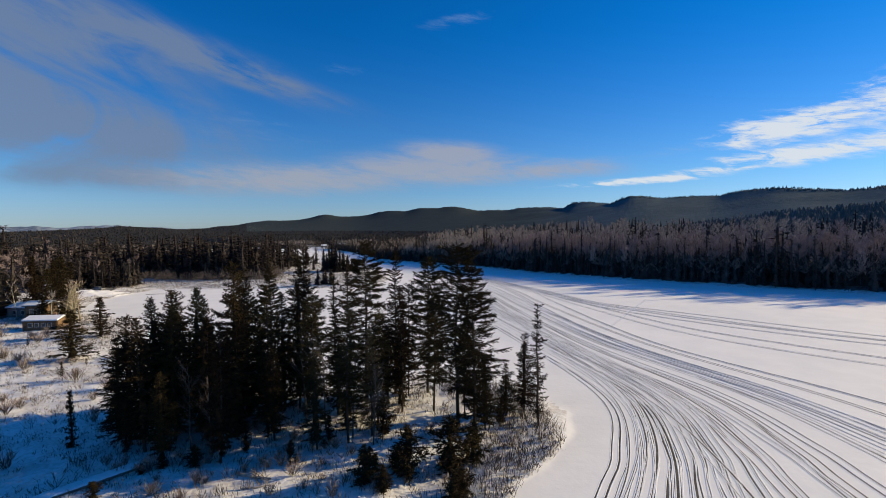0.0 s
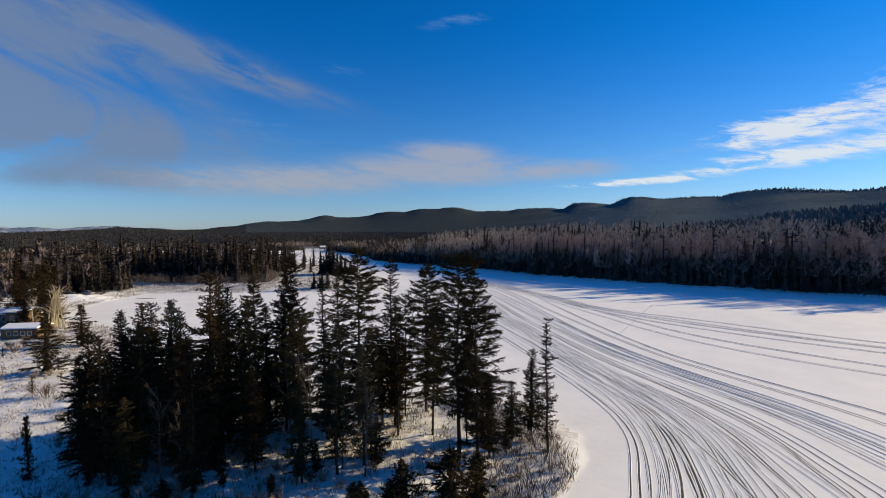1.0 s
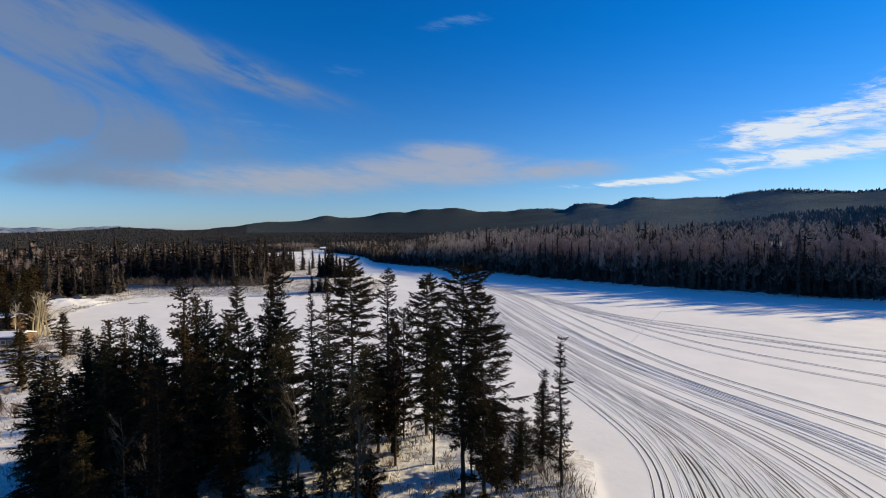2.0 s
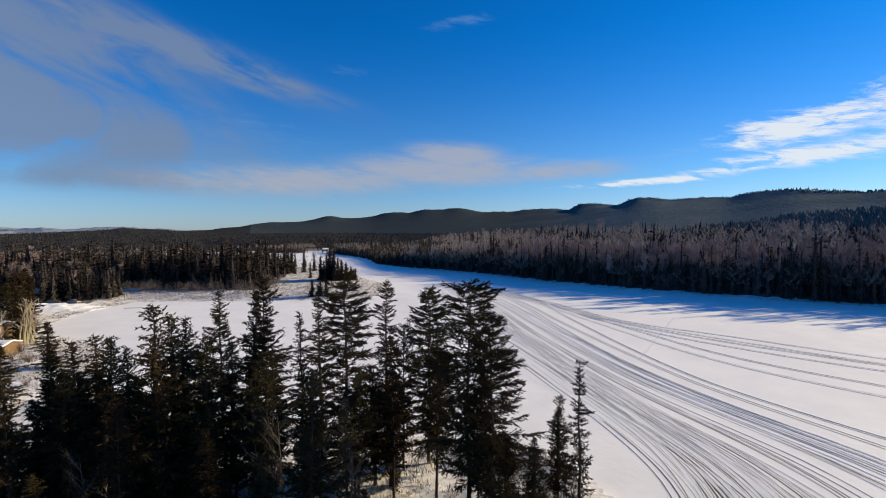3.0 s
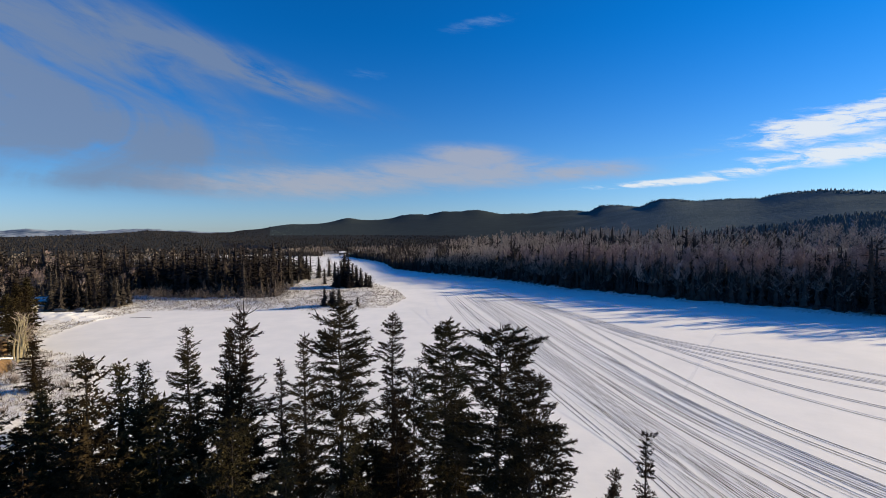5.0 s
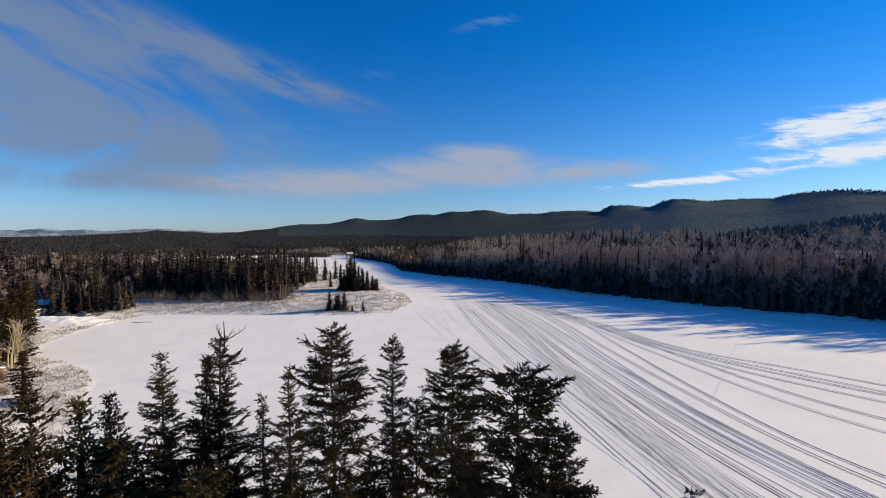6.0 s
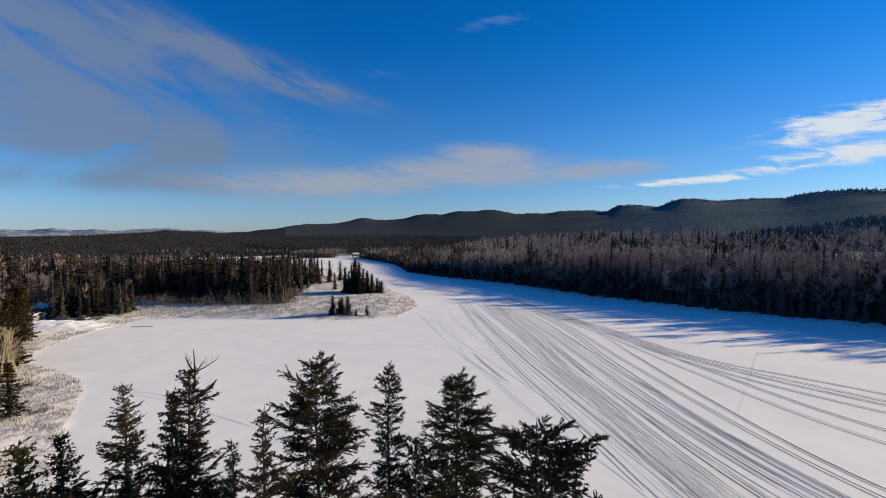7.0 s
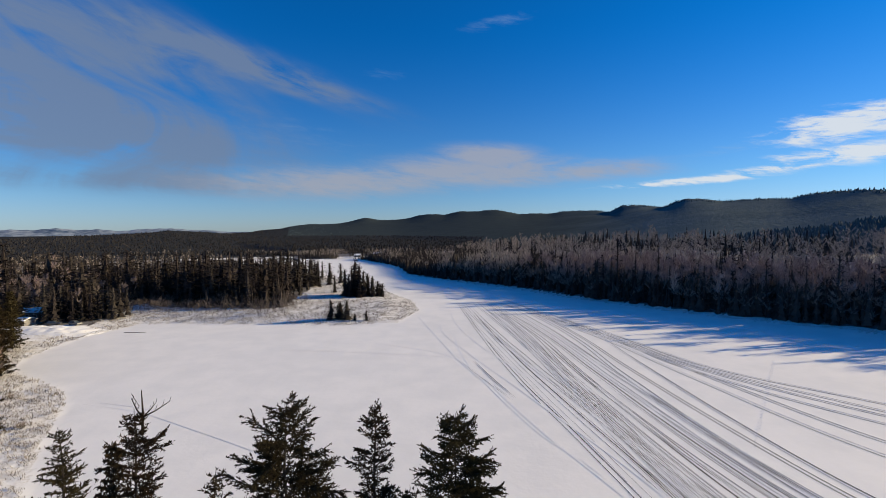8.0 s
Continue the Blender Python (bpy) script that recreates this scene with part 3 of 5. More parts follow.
def curve(points, step=2.0):
    """A smooth line through points."""
    p = np.asarray(points, float)
    p = np.concatenate([[2 * p[0] - p[1]], p, [2 * p[-1] - p[-2]]])
    out = []
    for a, b, c, d in zip(p[:-3], p[1:-2], p[2:-1], p[3:]):
        n = max(2, int(np.hypot(*(c - b)) / step))
        u = np.arange(n)[:, None] / n
        out.append(0.5 * (2 * b + (c - a) * u + (2 * a - 5 * b + 4 * c - d) * u ** 2 + (3 * b - a - 3 * c + d) * u ** 3))
    return np.concatenate(out + [p[-2:-1]])


TRACKS = []


def sled_track(points, rng, high=0.07, wide=1.0, faint=False, label="pair of snowmobile furrows pressed into lake snow"):
    line = curve(points)
    s = np.arange(len(line)) * 1.4
    line[:, 0] += 0.22 * np.sin(s * 0.07 + rng.uniform(0, 6)) + 0.05 * np.sin(s * 0.31 + rng.uniform(0, 6))
    k, sets = len(line), []
    fade = np.clip(0.2 + np.arange(k) / 28.0, 0, 1)
    for side in (0.0,) if faint else (-0.46 * wide, 0.46 * wide):
        half = rng.choice([0.035, 0.055, 0.08, 0.11]) * rng.uniform(0.8, 1.25)
        prof = [(side - half - 0.12, 0.002), (side - half - 0.05, high), (side - half, 0.004), (side + half, 0.004), (side + half + 0.05, high * 0.8), (side + half + 0.12, 0.002)]
        v, f = ribbon(line, prof)
        grid = v.reshape(len(prof), k, 3)
        middle = 0.5 * (grid[0] + grid[-1])
        grid[:, :, :2] = (middle + (grid - middle) * np.clip(0.06 + np.minimum(np.arange(k), np.arange(k)[::-1] + (60 if k > 24 else 0)) / min(22.0, k * 0.5), 0, 1)[None, :, None])[:, :, :2]
        crest = np.concatenate([np.arange(k) + k, np.arange(k) + 4 * k])
        v[crest, 2] *= (0.6 + 0.6 * rng.random(len(crest))) * np.tile(fade, 2)
        sets.append((v, f))
    v, f = join(sets)
    v[:, 2] += 0.0006 * len(TRACKS)
    ob = mesh_np("snowmobile_track", v, f, (SNOW_CAP, SNOW_RUT_SHADE))
    if not faint:                  # the packed floor of each rut is painted dark for the shade it holds
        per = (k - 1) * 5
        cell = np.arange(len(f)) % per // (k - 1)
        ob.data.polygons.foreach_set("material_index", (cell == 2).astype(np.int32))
    TRACKS.append(ob)
    return tagged(ob, label, "track", "snowmobile tracks across the lake", "structure")


def build_tracks():
    rng = np.random.default_rng(21)
    ys = np.array([300, 245, 185, 140, 97, 67, 50, 41, 20, -10.0])
    lo = np.array([-20, -5, 4, 12, 21, 26, 21.5, 16.5, 5, 0.0])
    hi = np.array([4, 24, 37, 42, 49, 62, 68, 71, 80, 90.0])
    for s0, s1, count in ((-0.03, 0.26, 7), (0.33, 0.50, 6), (0.56, 0.76, 6), (0.84, 1.0, 3)):
        p0, f0 = rng.uniform(0, 6.283), rng.uniform(0.8, 1.5)
        for i in range(count):
            s = s0 + (s1 - s0) * (i + rng.uniform(-1.0, 1.0)) / max(1, count - 1)
            p1 = rng.uniform(0, 6.283)
            s_all = s + 0.03 * np.sin(ys / 75.0 * f0 + p0) + 0.022 * np.sin(ys / 34.0 + p1)
            first = rng.integers(1, 4)
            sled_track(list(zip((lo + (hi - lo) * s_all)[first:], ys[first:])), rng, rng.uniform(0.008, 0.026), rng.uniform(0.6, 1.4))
    for i in range(7):             # later runs that cross the others
        s0, s1 = rng.uniform(0.0, 0.9), rng.uniform(0.0, 0.6)
        s_all = s0 + (s1 - s0) * np.clip((200 - ys) / 170.0, 0, 1)
        sled_track(list(zip((lo + (hi - lo) * s_all)[1:], ys[1:])), rng, rng.uniform(0.008, 0.016), rng.uniform(0.75, 1.3))
    for i in range(6):             # short swerves near the point
        s0, s1, y0 = rng.uniform(0.0, 0.26), rng.uniform(-0.02, 0.26), rng.uniform(95, 130)
        yy = np.linspace(y0, 34, 6)
        a, b = np.interp(yy, ys[::-1], lo[::-1]), np.interp(yy, ys[::-1], hi[::-1])
        sled_track(list(zip(a + (b - a) * np.linspace(s0, s1, 6), yy)), rng, rng.uniform(0.008, 0.016), rng.uniform(0.9, 1.4))
    for k, o in enumerate((-3.2, -0.6, 0.9, 3.4, -2.2, 2.0)):   # the runs that swing to the far bank
        w = rng.normal(0, 0.8, 4)
        if k < 4:
            pts = [(18, 250), (31 + o * 0.3, 215), (45 + o * 0.4 + w[0], 178), (54 + o, 150 + w[1]), (71 + o * 1.4, 125 + o), (97 + o, 98 + o + w[2]), (135, 72 + o)]
        else:
            pts = [(12, 250), (27 + o * 0.4, 215), (42 + o * 0.5, 175), (53 + o, 136 + w[1]), (63 + o, 108 + o), (83 + o, 83 + o + w[2]), (110, 62 + o)]
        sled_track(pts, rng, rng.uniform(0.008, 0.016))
    for pts, gauge in (([(-31, 172), (-16, 165), (-4, 157), (4, 141), (8, 128), (13, 113), (20, 95.6), (25, 80)], 0.9), ([(-4.2, 187), (-0.3, 154.8), (6.6, 129.4), (12.5, 112.2), (17.4, 103.6), (21, 93)], 0.8),
                       ([(-1, 152.3), (3.6, 141), (9.1, 127.1)], 0.45), ([(2.2, 152.4), (5.6, 141), (9.9, 128)], 0.45), ([(-8, 205), (-7, 185), (1, 160), (14, 125), (24, 98), (30, 75)], 0.9)):
        sled_track(pts, rng, 0.006, gauge, gauge > 0.5, "narrow furrows curving across the lake snow")
    for pts in ([(-62, 162.5), (-30, 160), (-3, 156), (12, 155)], [(-19, 215), (-12, 190), (-3, 158), (3, 140)],
                [(-6, 236), (-4, 205), (3, 172), (14, 140)], [(37, 172), (41, 176), (43, 183), (41, 190), (36, 195)], [(-72, 122), (-58.4, 118.7), (-44, 112), (-30.7, 105.3), (-18, 98)], [(-70, 123), (-62, 121.5), (-55, 119)], [(-1, 153), (3, 143), (8, 132)]):
        sled_track(pts, rng, 0.003, 0.5, True, "faint single furrow across the lake snow")


def build_footprints():
    """Single steps in a line across the tracks."""
    rng = np.random.default_rng(4)
    pieces, p, q = [], np.array([75.0, 154.5]), np.array([43.0, 109.0])
    n = 72
    for i in range(n):
        c = p + (q - p) * i / n + np.array([0.8, -0.6]) * (0.16 if i % 2 else -0.16) + rng.normal(0, 0.06, 2)
        th = np.arange(7) * 6.283 / 7
        rim = np.column_stack([c[0] + 0.13 * np.cos(th), c[1] + 0.11 * np.sin(th), np.full(7, 0.035) * rng.uniform(0.6, 1.2, 7)])
        foot = np.column_stack([c[0] + 0.20 * np.cos(th), c[1] + 0.17 * np.sin(th), np.full(7, 0.001)])
        v = np.vstack([foot, rim, [[c[0], c[1], 0.01]]])
        f = [[j, (j + 1) % 7, 7 + j] for j in range(7)] + [[(j + 1) % 7, 7 + (j + 1) % 7, 7 + j] for j in range(7)] + [[7 + j, 7 + (j + 1) % 7, 14] for j in range(7)]
        pieces.append((v, np.array(f)))
    tagged(mesh_np("footprints", *join(pieces), SNOW_CAP), "line of footprints crossing the lake snow", "footprints", kind="stuff")


build_tracks()
build_footprints()


# ---- trees ----
def plant(kind, seedlike, meshes, x, y, scale, spin, label, category, group=""):
    """A tree as an Empty at its foot with its parts; the meshes are shared."""
    root = new(kind)
    root.matrix_world = pose(x, y, float(land(x, y)) - 0.05, 0, 0, spin) @ Matrix.Diagonal((*scale, 1.0))
    for nm, me in meshes:
        p = new(nm, me)
        p.parent = root
    return tagged(root, label, category, group)


def mesh_only(name, geo, mat):
    ob = mesh_np(name, geo[0], geo[1], mat)
    me = ob.data
    bpy.data.objects.remove(ob)
    return me


def tree_meshes(geo, bark, leaf):
    return [("trunk", mesh_only("trunk", geo[0], bark)), ("crown", mesh_only("crown", geo[1], leaf))]


def build_stand():
    """The dark conifers on the point."""
    kinds = {
        "spruce": [tree_meshes(bough_conifer(11 + i, 20.0, 3.3, 0.10, "spire", 0.05, core=0.22), BARK, NEEDLES) for i in range(4)],
        "fir": [tree_meshes(bough_conifer(31 + i, 20.0, 3.6, 0.10, "round", 0.14), BARK, NEEDLES) for i in range(2)],
        "lanky": [tree_meshes(bough_conifer(51 + i, 16.0, 2.0, 0.08, "column", 0.16, pitch=0.22, tuft=0.36, wide=0.06, each=0.12), BARK, NEEDLES) for i in range(2)],
        "brown": [tree_meshes(bough_conifer(61, 14.0, 2.4, 0.10, "spire", 0.12), BARK, NEEDLES_RED)],
        "young": [tree_meshes(bough_conifer(71 + i, 6.0, 1.5, 0.03, "spire", 0.08, gap=0.30, pitch=0.22, tuft=0.30, wide=0.06, each=0.12, core=0.2), BARK, NEEDLES) for i in range(3)],
        "filler": [tree_meshes(bough_conifer(81 + i, 12.0, 2.2, 0.20, "spire", 0.08, pitch=0.3, core=0.2), BARK, NEEDLES) for i in range(3)],
    }
    # the tall ones nearest the way, each grown by itself: spread, crown foot, shape, sparseness, leaning to one side
    own = [(3.2, 0.06, "spire", 0.16, 0.0), (4.0, 0.06, "spire", 0.10, 0.1), (2.8, 0.10, "spire", 0.18, 0.0), (1.9, 0.08, "spire", 0.10, 0.0), (3.2, 0.14, "round", 0.16, 0.08), (2.4, 0.10, "column", 0.18, 0.0), (3.3, 0.08, "round", 0.10, 0.12),
           (3.3, 0.24, "round", 0.08, 0.06), (2.9, 0.12, "round", 0.08, 0.10), (1.35, 0.12, "column", 0.34, 0.0)]
    kinds["bole"] = [tree_meshes(bough_conifer(91 + i, 18.0, 2.9, 0.28, "round" if i else "spire", 0.14), BARK, NEEDLES) for i in range(2)]
    size = {"bole": 18.0, "filler": 12.0, "spruce": 20.0, "fir": 20.0, "lanky": 16.0, "brown": 14.0, "young": 6.0}
    text = {"bole": "tall dark spruce with a bare lower trunk", "filler": "dark mid-sized spruce filling the stand on the point", "spruce": "tall dark spruce with drooping boughs on the snowy point", "fir": "tall ragged fir with an open uneven crown", "lanky": "thin lanky spruce with a sparse crown by the shore",
            "brown": "browned half-dead conifer among dark spruces", "young": "small young spruce in snow under tall trees"}
    rows = [("lanky", -22.0, 64.5, 21.7, 1.35), ("spruce", -17.0, 63.9, 23.1, 1.0), ("lanky", -10.4, 59.2, 22.1, 1.25), ("lanky", -11.9, 59.4, 20.2, 1.1), ("fir", -8.7, 62.9, 23.9, 1.0),
            ("lanky", -5.0, 67.1, 22.1, 1.4), ("fir", -0.2, 67.9, 21.3, 0.95), ("fir", 3.4, 54.0, 23.8, 1.0), ("fir", 5.4, 52.6, 21.2, 0.8), ("lanky", 13.8, 56.4, 16.0, 0.75),
            ("spruce", 12.8, 60.4, 11.5, 1.0), ("spruce", 10.1, 59.0, 7.6, 1.5), ("spruce", 6.8, 54.4, 10.3, 1.3), ("spruce", -29.0, 57.5, 18.4, 1.15), ("spruce", -22.8, 54.0, 22.0, 1.0),
            ("spruce", -24.2, 59.2, 20.1, 1.1), ("spruce", -24.8, 62.0, 19.2, 1.0), ("spruce", -35.2, 59.0, 17.0, 1.1), ("spruce", -34.0, 52.0, 16.2, 1.15), ("spruce", -36.2, 53.5, 13.2, 1.3), ("spruce", -31.0, 56.5, 18.2, 1.1), ("spruce", -29.6, 53.0, 16.8, 1.1), ("spruce", -34.8, 64.0, 17.2, 1.1),
            ("young", -40.5, 52.0, 7.6, 0.45), ("spruce", -22.0, 47.6, 16.0, 0.9), ("spruce", -18.0, 52.5, 12.0, 1.0), ("bole", -9.3, 51.5, 17.0, 0.9), ("brown", -6.8, 53.0, 14.0, 1.0),
            ("spruce", -31.5, 50.5, 16.0, 1.15), ("spruce", -33.0, 55.5, 15.2, 1.1), ("lanky", -20.0, 57.0, 18.5, 1.2), ("bole", -14.0, 55.0, 17.5, 0.9),
            ("bole", -3.6, 60.0, 17.5, 0.8), ("bole", 0.6, 60.0, 16.5, 0.9), ("young", -2.2, 44.2, 6.0, 1.5), ("young", 2.0, 45.4, 6.4, 1.6),
            ("young", -6.3, 43.2, 4.6, 1.6), ("young", 4.6, 47.5, 5.0, 1.5), ("young", -20.3, 50.0, 4.5, 0.9), ("young", 9.0, 56.5, 4.0, 1.0), ("young", -14.5, 47.0, 3.6, 1.0), ("spruce", -30.0, 61.5, 16.5, 1.0), ("spruce", -26.0, 53.0, 15.0, 1.0), ("spruce", -19.5, 61.0, 17.0, 1.0), ("bole", -6.5, 57.0, 15.5, 0.9), ("spruce", -28.5, 48.5, 10.5, 1.2), ("spruce", -12.5, 50.0, 11.0, 1.0), ("bole", 4.6, 57.5, 13.0, 0.9), ("spruce", -17.6, 61.9, 21.9, 0.75), ("bole", -3.0, 66.0, 17.5, 0.7)]
    rng = np.random.default_rng(77)
    while len(rows) < 66:          # lower trees that close the stand
        x, y = rng.uniform(-36, -2), rng.uniform(50, 67)
        if y > 62 + 0.35 * x - 4 and (x < -13 or y > 60) and min(math.hypot(x - q[1], y - q[2]) for q in rows) > 1.35:
            rows.append(("filler", x, y, rng.uniform(10.5, 13.8) + (2.0 if x < -22 else 0.0), rng.uniform(1.1, 1.5)))
    for i in range(14):
        x, y = rng.uniform(-32, 3), rng.uniform(40.5, 48)
        if math.hypot(x + 17.4, y - 43.5) > 4:
            rows.append(("young", x, y, rng.uniform(1.9, 3.4), rng.uniform(1.3, 2.0)))
    while len(rows) < 86:          # young growth under the tall trees
        x, y = rng.uniform(-36, 8), rng.uniform(45, 66)
        if shore_distance(x, y) > 4 and x < -3 and y > 62 + 0.35 * x - 8:
            rows.append(("young", x, y, rng.uniform(3, 7.5), rng.uniform(0.8, 1.2)))
    for i, (kind, x, y, top, fat) in enumerate(rows):
        hgt = top - float(land(x, y)) + 0.05
        if i < len(own):
            wide, foot, shape, bald, lop = own[i]
            grown = tree_meshes(bough_conifer(300 + i, hgt, wide, foot, shape, bald, 0.46, 7, 0.16, 0.155, 0.036, 0.030, True, 0.0, lop), BARK, NEEDLES)
            root = plant("conifer_tree", i, grown, x, y, (1.0, 1.0, 1.0), 0, text[kind], "conifer tree", "conifers on the point")
            if i == 1:             # a dead, forked leader
                fork = [tube([(0, 0, hgt - 1.6), (0.05, 0.02, hgt - 0.4), (0.02, 0.0, hgt + 0.9)], [0.08, 0.055, 0.02], 6)]
                for ax, az_, up_ in ((1.5, 0.1, 0.75), (-0.7, 0.1, 0.8), (-0.4, -0.1, 1.0), (0.5, 0.2, 0.5)):
                    fork.append(tube([(0.04, 0, hgt - 0.6), (ax * 0.5, az_, hgt - 0.55 + up_ * 0.4), (ax, az_ * 2, hgt - 0.5 + up_)], [0.05, 0.035, 0.014], 5))
                    for tw in (0.45, 0.7, 0.95):
                        foot_t = np.array([0.04 + (ax - 0.04) * tw, az_ * 2 * tw, hgt - 0.6 + (up_ + 0.1) * tw])
                        fork.append(tube([foot_t, foot_t + np.array([0.05, 0.06, 0.14]), foot_t + np.array([0.06 if ax > 0 else -0.12, 0.1, 0.30])], [0.022, 0.016, 0.006], 4))
                mesh_np("dead_top", *join(fork), BARK, root)
            continue
        k = hgt / size[kind]
        f = fat * (k if kind != "lanky" else 1.0) * 1.05
        plant("conifer_tree", i, kinds[kind][i % len(kinds[kind])], x, y, (f, f, k), (i * 137) % 360, text[kind], "conifer tree", "conifers on the point")
    grey = [bare_tree(411 + i, 13.0, 2.8, 16, 420, 5, 1, 0.014) for i in range(2)]
    grey = [[("trunk", mesh_only("trunk", g[0], WOODS_BARK)), ("crown", mesh_only("crown", g[1], BRUSH))] for g in grey]
    for i, (x, y, k) in enumerate([(-15.5, 57.0, 0.95), (-12.4, 54.2, 0.88), (-9.0, 52.6, 0.80), (-6.4, 50.8, 0.72), (-26.5, 50.5, 0.75), (-23.5, 49.0, 0.65)]):
        plant("bare_tree", i, grey[i % 2], x, y, (k, k, k), i * 67, "grey leafless aspen among dark spruces on the point", "bare tree", "bare trees on the point")
    for i, (x, y, top, fat) in enumerate([(-84.0, 98.0, 3.2, 1.2), (-62.0, 84.0, 2.4, 1.2), (-60.0, 76.0, 4.0, 1.2)]):
        k = (top - float(land(x, y))) / 12.0
        plant("conifer_tree", i, kinds["filler"][i % 2], x, y, (fat * k, fat * k, k), i * 77, "lone spruce in the snowy meadow by the bay", "conifer tree")


build_stand()


# ---- forests ----
def scatter(seed, x0, x1, y0, y1, gap):
    rng = np.random.default_rng(seed)
    gx, gy = np.meshgrid(np.arange(x0, x1, gap), np.arange(y0, y1, gap))
    x, y = gx.ravel() + rng.uniform(-0.5, 0.5, gx.size) * gap, gy.ravel() + rng.uniform(-0.5, 0.5, gx.size) * gap
    return x, y, rng


def mass(name, variants, x, y, z, k, fat, rng, mats, label):
    """Many trees joined into one object: trunks, then crowns."""
    pieces = {}
    pick = rng.integers(0, len(variants), len(x))
    spin = rng.uniform(0, 6.283, len(x))
    for slot in range(len(mats)):
        out = []
        for vi, geo in enumerate(variants):
            g = geo[slot]
            sel = np.where(pick == vi)[0]
            if g is None or not len(sel):
                continue
            v, f = g
            c, s = np.cos(spin[sel])[:, None], np.sin(spin[sel])[:, None]
            kx = (k[sel] * fat[sel])[:, None]
            vx = (v[None, :, 0] * c - v[None, :, 1] * s) * kx + x[sel][:, None]
            vy = (v[None, :, 0] * s + v[None, :, 1] * c) * kx + y[sel][:, None]
            vz = v[None, :, 2] * k[sel][:, None] + z[sel][:, None]
            tri = (f[None] + (np.arange(len(sel)) * len(v))[:, None, None]).reshape(-1, 3)
            out.append((np.stack([vx, vy, vz], -1).reshape(-1, 3), tri))
        pieces[slot] = join(out)
    root = new(name)
    for slot, (nm, mat) in enumerate(mats):
        mesh_np(nm, *pieces[slot], mat, root)
    return tagged(root, label, "forest", kind="stuff")


def spire_tree(seed, tiers=2):
    """A far conifer as ragged tiers."""
    rng = np.random.default_rng(seed)
    pieces = []
    for i in range(tiers):
        z0, z1 = 16.0 * i * 0.8 / tiers, min(16.0, 16.0 * (i * 0.8 + 1.25) / tiers) if i < tiers - 1 else 16.0
        r, n = 2.5 * (1 - i / tiers) ** 0.8, 5
        th = np.arange(n) * 6.283 / n + rng.uniform(0, 1)
        rr = r * rng.uniform(0.6, 1.3, n)
        v = np.column_stack([np.cos(th) * rr, np.sin(th) * rr, z0 + rng.uniform(-0.8, 0.8, n)])
        v = np.vstack([v, [[0, 0, z1]]])
        pieces.append((v, np.array([[j, (j + 1) % n, n] for j in range(n)])))
    return (join(pieces),)


